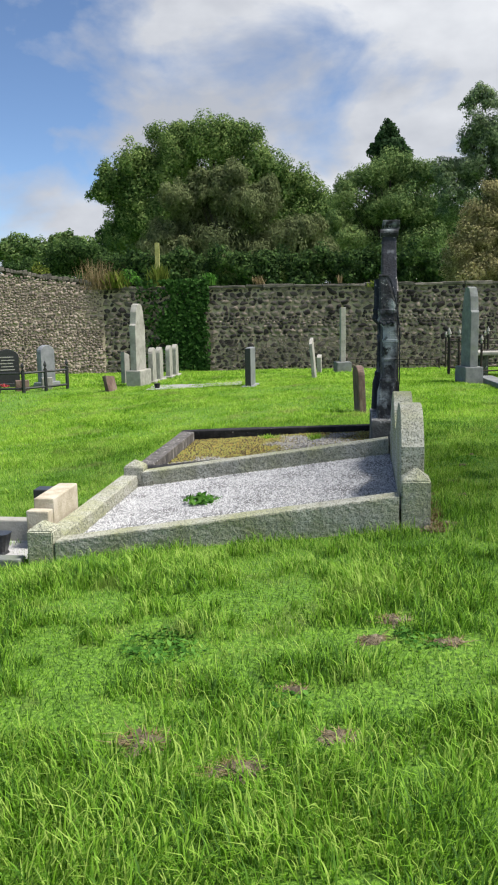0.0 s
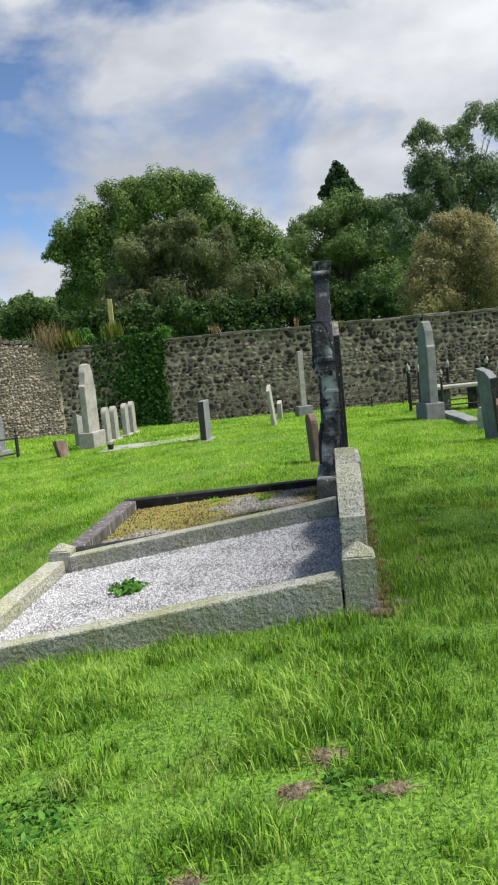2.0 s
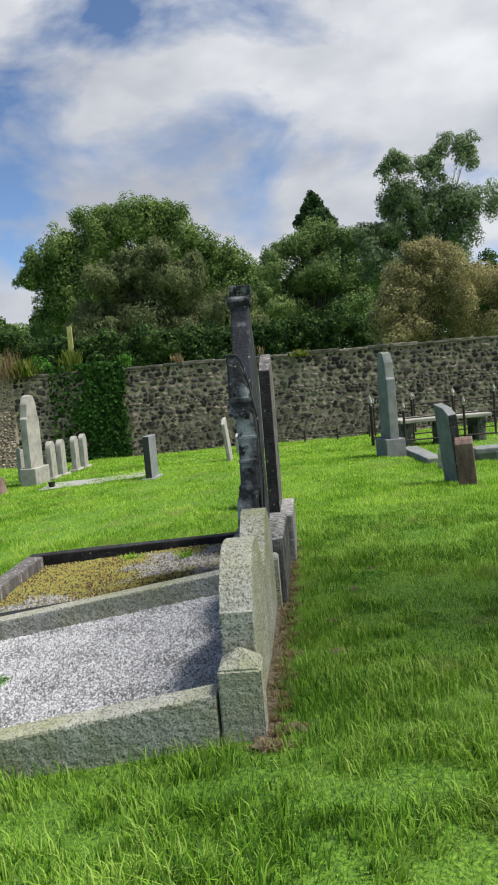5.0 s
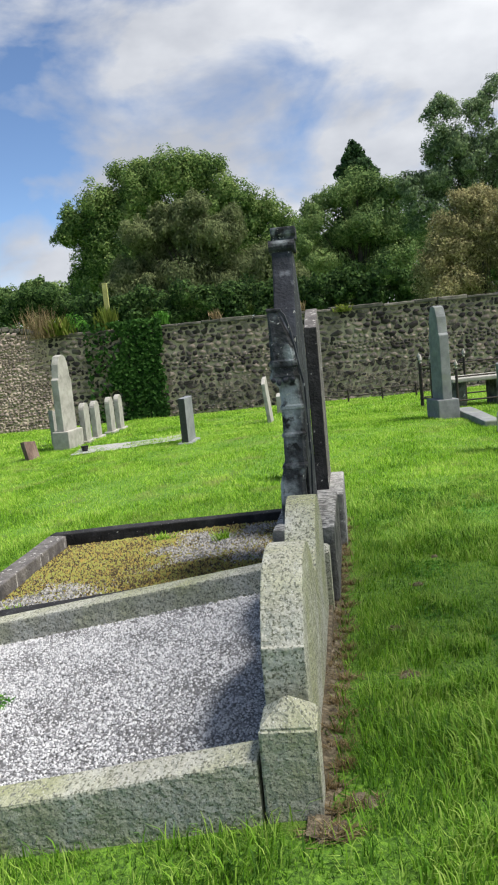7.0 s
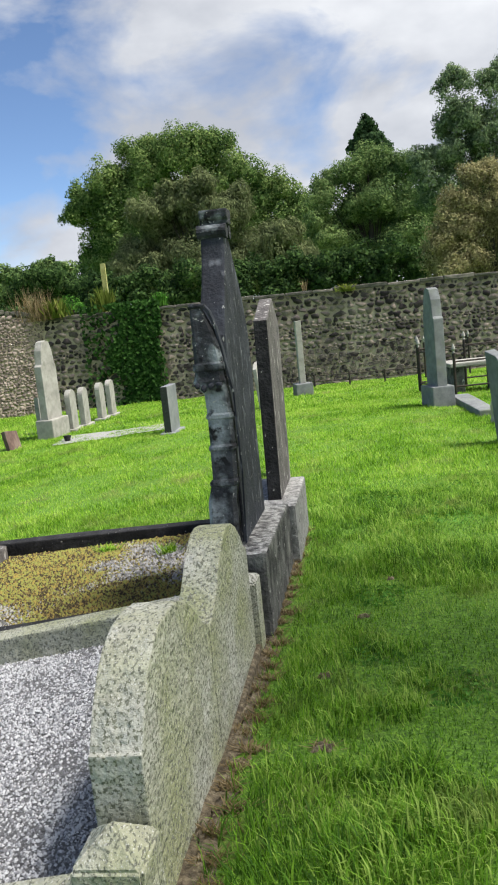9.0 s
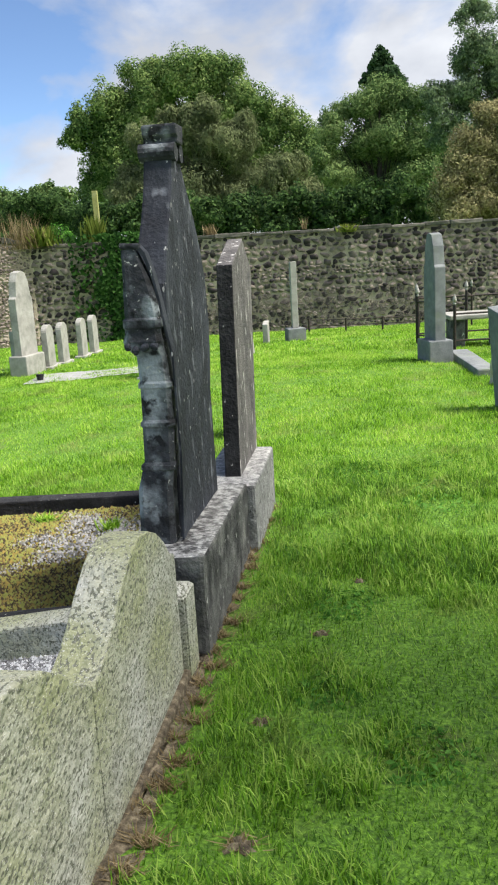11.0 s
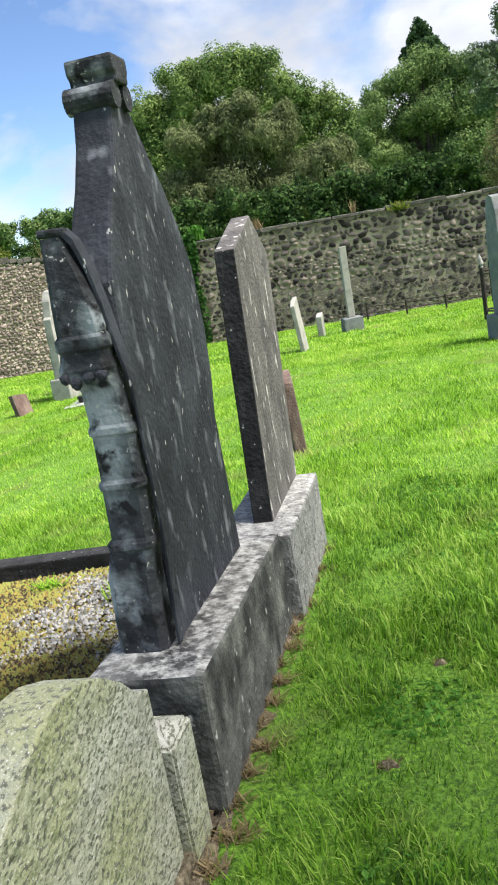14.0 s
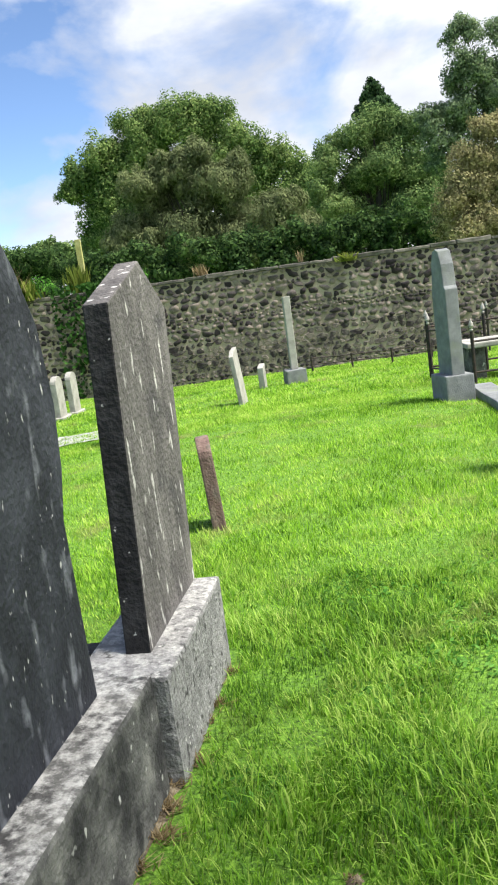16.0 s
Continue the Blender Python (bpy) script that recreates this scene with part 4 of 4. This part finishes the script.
part("post", block(-0.09, 0.09, -0.09, 0.09, -0.3, 5.0, bevel=0.01, cuts=1, amp=0.004), M_POST, fence_post)

# ---------------- lawn ----------------
def in_graves(x, y):
    p = np.stack([x - 0.94, y - 5.1], -1)
    c, s = math.cos(radians(7.6)), math.sin(radians(7.6))
    a, b = p[..., 0] * c - p[..., 1] * s, p[..., 0] * s + p[..., 1] * c
    return (a > -2.46) & (a < 0.20 + 0.07 * (b > 2.4)) & (b > -0.02) & (b < 4.8), a, b


BARE = [(0.62, 3.5, 0.16), (0.80, 3.22, 0.13), (0.5, 3.32, 0.13), (-0.38, 2.68, 0.20), (0.15, 2.96, 0.10), (-0.05, 2.48, 0.17), (0.28, 2.62, 0.12), (1.12, 5.0, 0.14), (1.25, 5.15, 0.10), (1.62, 6.2, 0.10), (1.68, 6.9, 0.06), (1.95, 7.6, 0.06), (2.2, 8.2, 0.05), (2.35, 5.4, 0.09), (1.0, 2.7, 0.07)]


def lattice(x, y, scale, seed):
    """Smooth random field over the plan, 0 to 1."""
    g = np.random.default_rng(seed).random((64, 64))
    u, v = x * scale + 200, y * scale + 200
    iu, iv = np.floor(u).astype(int), np.floor(v).astype(int)
    fu, fv = u - iu, v - iv
    fu, fv = fu * fu * (3 - 2 * fu), fv * fv * (3 - 2 * fv)
    a, b, c, d = g[iu % 64, iv % 64], g[(iu + 1) % 64, iv % 64], g[iu % 64, (iv + 1) % 64], g[(iu + 1) % 64, (iv + 1) % 64]
    return (a * (1 - fu) + b * fu) * (1 - fv) + (c * (1 - fu) + d * fu) * fv


def blades(name, x0, x1, y0, y1, per_m2, height, width, seed, label, segs, feather=0.0, tufted=0.0, mat=M_GRASS, hole=None):
    """Grass blades over a rectangle. tufted: blades only where the tuft field is above it."""
    r = np.random.default_rng(seed)
    n = int((x1 - x0) * (y1 - y0) * per_m2)
    x, y = r.uniform(x0, x1, n), r.uniform(y0, y1, n)
    inside, a, b = in_graves(x, y)
    field = 0.45 * lattice(x, y, 1.3, 5) + 0.35 * lattice(x, y, 4.2, 6) + 0.20 * lattice(x, y, 11.0, 7)
    edge = (a > 0.18) & (a < 0.30) & (b > -0.25) & (b < 4.8)
    keep = ~inside & ~(edge & (r.random(n) < 0.70))
    if tufted:
        keep &= field + r.uniform(-0.03, 0.03, n) > tufted
        beside = (a > -2.75) & (a < 0.55) & (b > -0.22) & (b < 4.9)
        keep &= ~(beside & (r.random(n) < 0.75))
    else:
        keep &= r.random(n) < 0.45 + 1.1 * field
    if hole:
        keep &= ~((x > hole[0]) & (x < hole[1]) & (y > hole[2]) & (y < hole[3]))
    for px, py, pr in BARE:
        d = np.hypot(x - px, (y - py) * 1.2) / pr
        keep &= ~((d < 1.15) & (r.random(n) < 1.0 - 0.6 * d))
    if feather:
        d = np.minimum(np.minimum(x - x0, x1 - x), np.minimum(y - y0, y1 - y))
        keep &= r.random(n) < np.clip(d / feather, 0, 1)
    x, y, field = x[keep], y[keep], field[keep]
    n = len(x)
    h = height * np.clip(2.1 * field - 0.05, 0.65, 1.5) * r.uniform(0.45, 1.25, n)
    # blades of one tuft fall the same way
    th = r.normal(0, 1.5, n) + math.tau * 1.6 * lattice(x, y, 5.0, 8)
    lean = h * r.uniform(0.25, 1.1, n)
    dx, dy = np.cos(th) * lean, np.sin(th) * lean
    w = width * r.uniform(0.6, 1.3, n)
    sx, sy = -np.sin(th) * w / 2, np.cos(th) * w / 2
    z = ground_z(x, y) - 0.006
    if segs == 2:
        v = np.stack([np.stack([x - sx, y - sy, z], 1), np.stack([x + sx, y + sy, z], 1), np.stack([x + dx * 0.4 + sx * 0.8, y + dy * 0.4 + sy * 0.8, z + h * 0.72], 1),
                      np.stack([x + dx * 0.4 - sx * 0.8, y + dy * 0.4 - sy * 0.8, z + h * 0.72], 1), np.stack([x + dx, y + dy, z + h * 0.9], 1)], 1)
        t = np.array([[0, 1, 2], [0, 2, 3], [3, 2, 4]])
    else:
        v = np.stack([np.stack([x - sx, y - sy, z], 1), np.stack([x + sx, y + sy, z], 1), np.stack([x + dx, y + dy, z + h], 1)], 1)
        t = np.array([[0, 1, 2]])
    k = v.shape[1]
    tris = (np.arange(n)[:, None, None] * k + t[None]).reshape(-1, 3)
    return tagged(tri_mesh(name, v.reshape(-1, 3), tris, mat), label, "grass", kind="stuff")


LAWN = "fresh green grass with long tufts beside the graves"
# a short dense sward, then longer tufts over it
blades("grass", -3.2, 4.2, 0.7, 11.6, 7000, 0.048, 0.0056, 60, LAWN, 1, feather=1.0, mat=M_GRASS_NEAR)
blades("grass", -2.9, 3.9, 0.8, 7.0, 5600, 0.074, 0.0054, 64, LAWN, 2, feather=1.1, tufted=0.43, mat=M_GRASS_NEAR)
blades("grass", 1.2, 4.6, 5.4, 10.6, 4000, 0.064, 0.0056, 65, LAWN, 2, feather=0.9, tufted=0.44, mat=M_GRASS_NEAR)
blades("grass", -9, 12, 0, 12.0, 420, 0.055, 0.010, 61, LAWN, 1, hole=(-2.2, 3.2, 1.7, 10.6))
blades("grass", -4.5, 6, 9.5, 20, 2300, 0.042, 0.0095, 62, "short bright green grass of the open lawn", 1, feather=0.6)
blades("grass", -9, 11, 11, 20, 300, 0.05, 0.013, 66, "short bright green grass of the open lawn", 1)
blades("grass", -10, 13, 19.4, 31.9, 620, 0.052, 0.022, 63, "short bright green grass of the open lawn", 1, feather=0.4)

# facing stones last: the stretch of wall that the path comes nearest to holds the single stones
rubble(wall_north, 28, 3.08, lambda x: 3.13, 70, 300, 3.7, (0.09, 0.23), (0.75, 1.9))
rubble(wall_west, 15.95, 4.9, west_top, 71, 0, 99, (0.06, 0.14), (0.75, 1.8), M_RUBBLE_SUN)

def weed(name, x, y, z, label, count, size, spread, seed, mat=None, up=0.7):
    r = np.random.default_rng(seed)
    a = r.uniform(0, math.tau, count)
    d = np.sqrt(r.random(count)) * spread
    c = np.stack([x + np.cos(a) * d, y + np.sin(a) * d, z + r.uniform(0.01, size * 1.6, count) * (1.2 - d / spread)], 1)
    nr = np.stack([np.cos(a) * (1 - up), np.sin(a) * (1 - up), np.full(count, up)], 1) + r.normal(0, 0.25, (count, 3))
    nr /= np.linalg.norm(nr, axis=1, keepdims=True)
    co, tris = leaf_quads(c, nr, size, r, 1.8)
    return tagged(tri_mesh(name, co, tris, mat or M_WEED), label, "plant", kind="stuff")


# ---------------- railings, ledgers and small things ----------------
def finial(x, y, z, s=1.0):
    bm = lathe([(0.012 * s, z), (0.022 * s, z + 0.015 * s), (0.012 * s, z + 0.03 * s), (0.03 * s, z + 0.06 * s), (0.024 * s, z + 0.09 * s), (0.003, z + 0.14 * s)], 8)
    bmesh.ops.translate(bm, vec=(x, y, 0), verts=bm.verts[:])
    return bm


def railing(name, a, b, n, height, rails, label, r_post=0.027, r_rail=0.017, tip=True, group="grave railings", mat=M_IRON, tip_mat=M_PALE):
    """An iron run from a to b (x, y): n posts with spear tips and through rails."""
    ax, ay = a
    bx, by = b
    t = thing(name, pose(ax, ay, gz(ax, ay)), label, "railing", group)
    ends = []
    for k in range(n):
        f = k / (n - 1)
        x, y = (bx - ax) * f, (by - ay) * f
        z = gz(ax + x, ay + y) - gz(ax, ay)
        ends.append((x, y, z))
        post_ob = part("post", tube([(x, y, z - 0.1), (x, y, z + height)], [r_post, r_post], 8), mat, t)
        if tip:
            part("finial", finial(x, y, z + height, 1.3), tip_mat, post_ob)
    for h in rails:
        part("rail", tube([(x, y, z + h) for x, y, z in ends], [r_rail] * n, 6), mat, t)
    return t


FENCE = "rusted iron grave railing with spear-tipped posts"
railing("iron_railing", (5.10, 18.45), (7.50, 18.25), 3, 0.78, (0.18, 0.63), FENCE)
railing("iron_railing", (4.92, 18.8), (4.80, 20.1), 3, 0.90, (0.18, 0.80), FENCE)
railing("iron_railing", (4.80, 20.2), (7.60, 20.2), 4, 0.96, (0.20, 0.86), FENCE)
railing("iron_railing", (6.32, 27.0), (10.0, 26.8), 4, 1.05, (0.2, 0.80), FENCE)
railing("iron_railing", (3.25, 27.9), (6.35, 28.0), 4, 0.40, (0.20, 0.36), "low rusted iron rail in front of the wall", tip=False)

LEFT_IRON = "black-painted iron grave railing with ball-topped posts"
railing("iron_railing", (-6.6, 18.6), (-4.95, 18.55), 4, 0.50, (0.10, 0.44), LEFT_IRON, 0.04, 0.027, mat=M_POLISHED, tip_mat=M_POLISHED)
railing("iron_railing", (-4.95, 18.55), (-4.14, 19.3), 3, 0.50, (0.10, 0.44), LEFT_IRON, 0.04, 0.027, mat=M_POLISHED, tip_mat=M_POLISHED)
upright("headstone", -4.75, 19.9, 60, 0.45, 0.14, 0.98, "dark grey headstone with a sloped top inside the railing", M_SLATE, "round", (0.6, 0.3, 0.12))
hs = upright("headstone", -5.75, 20.2, 20, 0.55, 0.10, 0.90, "black inscribed headstone at the edge of the plot", M_POLISHED, "round", (0.65, 0.26, 0.1))
for k in range(5):
    part("inscription", block(-0.17 + 0.03 * (k % 2), 0.17 - 0.02 * (k % 3), -0.056, -0.052, 0.40 + k * 0.075, 0.425 + k * 0.075, bevel=0), M_PALE, hs, "unreadable pale lettering bar")

def small_block(x, y, w, d, h, mat, label, category):
    t = thing("memorial_block", pose(x, y, gz(x, y), 0, 0, 20), label, category)
    part("block", block(-w / 2, w / 2, -d / 2, d / 2, -0.1, h, bevel=0.015, cuts=1, amp=0.004), mat, t)
    return t


small_block(-5.15, 19.2, 0.30, 0.22, 0.24, M_RED, "low red-brown memorial block inside the railing", "grave marker")
small_block(-4.62, 19.35, 0.24, 0.18, 0.26, M_PALE, "small white memorial block inside the railing", "grave marker")
weed("flowers", -5.55, 19.0, gz(-5.55, 19.0) + 0.12, "bunch of faded red flowers inside the railing", 60, 0.05, 0.16, 90, M_BLOOM)["kind"] = ""
box_tomb = thing("box_tomb", pose(6.1, 19.35, gz(6.1, 19.35), 0, 0, 1), "low table tomb with a pale ledger slab on stone supports", "tomb")
part("ledger", block(-0.98, 0.98, -0.42, 0.42, 0.52, 0.60, bevel=0.02, cuts=1, amp=0.006), M_PALE, box_tomb)
for sx in (-0.78, 0.0, 0.78):
    part("support", block(sx - 0.09, sx + 0.09, -0.33, 0.33, -0.1, 0.525, bevel=0.015, cuts=1, amp=0.008), M_BASE, box_tomb)

plot_kerb = thing("kerb_stone", pose(4.86, 16.4, gz(4.86, 16.4), 0, 0, -3), "pale broken kerb stone along a grave plot", "grave kerb")
part("kerb", block(-0.14, 0.14, -1.1, 1.0, -0.12, 0.11, bevel=0.02, cuts=2, amp=0.012), M_GREY, plot_kerb)
rubble_stone = thing("broken_stone", pose(4.72, 14.4, gz(4.72, 14.4), 8, 0, 30), "broken piece of brown sandstone leaning in the grass", "stone")
part("stone", block(-0.05, 0.05, -0.16, 0.16, -0.08, 0.34, bevel=0.02, cuts=2, amp=0.04, scale=7), M_SAND, rubble_stone)
for lx, ly, w in ((6.3, 15.2, 0.5), (6.4, 14.2, 0.42)):
    led = thing("ledger_stone", pose(lx, ly, gz(lx, ly), 0, 0, -4), "flat grey ledger stone raised on a low base", "tomb", "ledger stones")
    part("slab", block(-0.9, 0.9, -w / 2, w / 2, 0.12, 0.21, bevel=0.015, cuts=1, amp=0.005), M_GREY, led)
    part("base", block(-0.84, 0.84, -w / 2 + 0.05, w / 2 - 0.05, -0.1, 0.125, bevel=0.01, cuts=1, amp=0.006), M_GREY, led)

# chippings in front of the tall pale headstone
def patch(name, x0, x1, y0, y1, mat, label, category, lift=0.03, n=22):
    r = np.random.default_rng(9)
    aa, bb = np.meshgrid(np.linspace(x0, x1, n), np.linspace(y0, y1, n))
    z = ground_z(aa, bb) + lift + r.uniform(-0.006, 0.006, aa.shape)
    i = (np.arange(n - 1)[:, None] * n + np.arange(n - 1)[None]).ravel()
    return tagged(tri_mesh(name, np.stack([aa, bb, z], -1).reshape(-1, 3), np.concatenate([np.stack([i, i + 1, i + n + 1], 1), np.stack([i, i + n + 1, i + n], 1)]), mat), label, category, kind="stuff")


patch("gravel", -2.2, -0.15, 18.1, 19.5, M_PALECHIPS, "pale chippings covering a flat grave", "gravel", 0.018)
pot = thing("flower_pot", pose(-2.0, 18.5, gz(-2.0, 18.5) + 0.04), "small dark flower pot with dead flowers on the chippings", "flower pot")
part("pot", lathe([(0.05, -0.02), (0.07, 0.07), (0.075, 0.08), (0.06, 0.08)], 12), M_BLACK, pot)

# ---- the small plot beyond the foot of the granite grave ----
pedestal = thing("stepped_pedestal", GRAVE, "stepped sandstone block standing behind the granite kerb", "grave marker")
part("block", block(-2.60, -2.45, 0.52, 1.05, -0.42, 0.115, bevel=0.012, cuts=1, amp=0.004), M_SAND, pedestal)
part("step", block(-2.62, -2.455, 0.42, 0.515, -0.42, 0.045, bevel=0.01, cuts=1, amp=0.004), M_SAND, pedestal)
part("vase_block", block(-2.74, -2.61, 0.86, 1.0, -0.42, 0.10, bevel=0.01), M_POLISHED, pedestal, "black polished block")
side_kerb = thing("grave_surround", GRAVE, "grey concrete kerb round a plot of white chippings", "grave kerb")
part("far_kerb", block(-4.2, -2.64, 0.62, 0.74, -0.42, -0.08, bevel=0.012, cuts=2, amp=0.004), M_PALE, side_kerb)
part("near_kerb", block(-4.2, -2.50, -0.02, 0.09, -0.42, -0.175, bevel=0.012, cuts=2, amp=0.004), M_GREY, side_kerb)
wb = bed("gravel", M_WHITE, -4.15, -2.46, 0.08, 0.64, lambda a, b: -0.235 + 0 * a, n=16, wave=0.004)
tagged(wb, "white chippings in the neighbouring plot", "gravel", kind="stuff")
vase = thing("flower_vase", GRAVE @ Matrix.Translation((-2.78, 0.3, -0.235)), "black square flower vase on white chippings", "vase")
part("body", pier([(0.06, 0.0, 0), (0.05, 0.02, 0), (0.075, 0.14, 0), (0.08, 0.15, 0)], 0.0), M_POLISHED, vase)

# ---- weeds ----
g = GRAVE_INV @ Vector((-0.37, 6.44, 0))
weed("weed", -0.37, 6.44, gravel_level(g.x, g.y) + 0.01, "small green weed growing through the chippings", 150, 0.035, 0.15, 1)
weed("weed", -0.95, 5.75, gravel_level(-1.95, 0.4), "tiny seedling in the chippings", 12, 0.025, 0.04, 2)
weed("weed", -0.36, 3.45, gz(-0.36, 3.45), "broad-leaved weed patch in the lawn", 260, 0.020, 0.20, 3)
for k, (wx, wy, s) in enumerate(((0.72, 3.3, 0.14), (2.1, 7.9, 0.2), (1.95, 7.1, 0.16), (2.5, 9.3, 0.3), (2.2, 6.6, 0.2), (3.0, 9.6, 0.4), (3.3, 10.2, 0.5), (2.5, 10.3, 0.4), (1.9, 8.7, 0.15), (0.1, 2.9, 0.15))):
    weed("weed", wx, wy, gz(wx, wy), "low broad-leaved weeds among the grass", int(1100 * s), 0.018, s, 10 + k)
tuft("grass_tuft", *(GRAVE @ Vector((-0.75, 4.1, -0.04))), "tuft of grass in the mossy grave", M_GRASS, 90, 0.10, 0.12, 21, 0.006)
tuft("grass_tuft", *(GRAVE @ Vector((-1.95, 2.75, -0.13))), "tuft of grass in the mossy grave", M_GRASS, 70, 0.10, 0.10, 22, 0.006)
tuft("grass_tuft", *(GRAVE @ Vector((-1.3, 4.4, -0.08))), "tuft of grass in the mossy grave", M_GRASS, 70, 0.07, 0.14, 23, 0.006)

# bare earth along the back of the headstones
n = 60
aa, bb = np.meshgrid(np.linspace(0.13, 0.265, 8), np.linspace(-0.12, 4.75, n))
pts = np.stack([aa + 0.05 * np.sin(bb * 7) * (aa > 0.2), bb], -1).reshape(-1, 2)
c7, s7 = math.cos(radians(7.6)), math.sin(radians(7.6))
wx, wy = 0.94 + pts[:, 0] * c7 + pts[:, 1] * s7, 5.1 - pts[:, 0] * s7 + pts[:, 1] * c7
edge = np.clip((0.265 - pts[:, 0]) / 0.135, 0, 1)
r = np.random.default_rng(77)
wz = ground_z(wx, wy) - 0.012 + 0.03 * edge ** 0.6 + r.uniform(-0.01, 0.01, len(wx))
i = (np.arange(n - 1)[:, None] * 8 + np.arange(7)[None]).ravel()
tagged(tri_mesh("bare_soil", np.stack([wx, wy, wz], 1), np.concatenate([np.stack([i, i + 1, i + 9], 1), np.stack([i, i + 9, i + 8], 1)]), M_DIRT), "strip of bare earth and dry grass beside the stones", "soil", kind="stuff")

for k in range(34):
    b = -0.1 + k * 0.142
    p = GRAVE @ Vector((0.225 + 0.03 * math.sin(k * 2.3), b, 0))
    tuft("dry_grass", p.x, p.y, gz(p.x, p.y), "dead straw-coloured grass along the foot of the stones", M_STRAW, 80, 0.040, 0.09, 400 + k, 0.0035)["kind"] = "stuff"

# small bare patches in the lawn
for k, (px, py, pr) in enumerate(BARE):
    r = np.random.default_rng(200 + k)
    m = 18
    ang = np.linspace(0, math.tau, m, endpoint=False)
    rad = pr * r.uniform(0.25, 0.75, m)
    ring = np.stack([px + np.cos(ang) * rad, py + np.sin(ang) * rad / 1.2], 1)
    inner = np.array([px, py]) + (ring - [px, py]) * 0.5
    xy = np.concatenate([[[px, py]], inner, ring])
    z = ground_z(xy[:, 0], xy[:, 1]) + np.concatenate([[0.012], r.uniform(0.004, 0.022, m), np.full(m, -0.004)])
    t = [(0, 1 + i, 1 + (i + 1) % m) for i in range(m)]
    for i in range(m):
        j = (i + 1) % m
        t += [(1 + i, 1 + m + i, 1 + m + j), (1 + i, 1 + m + j, 1 + j)]
    tagged(tri_mesh("bare_soil", np.column_stack([xy, z]), np.array(t), M_DIRT), "small patch of bare brown earth in the lawn", "soil", kind="stuff")
    tuft("dry_grass", px, py, gz(px, py), "dead straw-coloured grass on bare earth", M_STRAW, int(600 * pr), 0.022, pr * 0.8, 300 + k, 0.0035)["kind"] = "stuff"
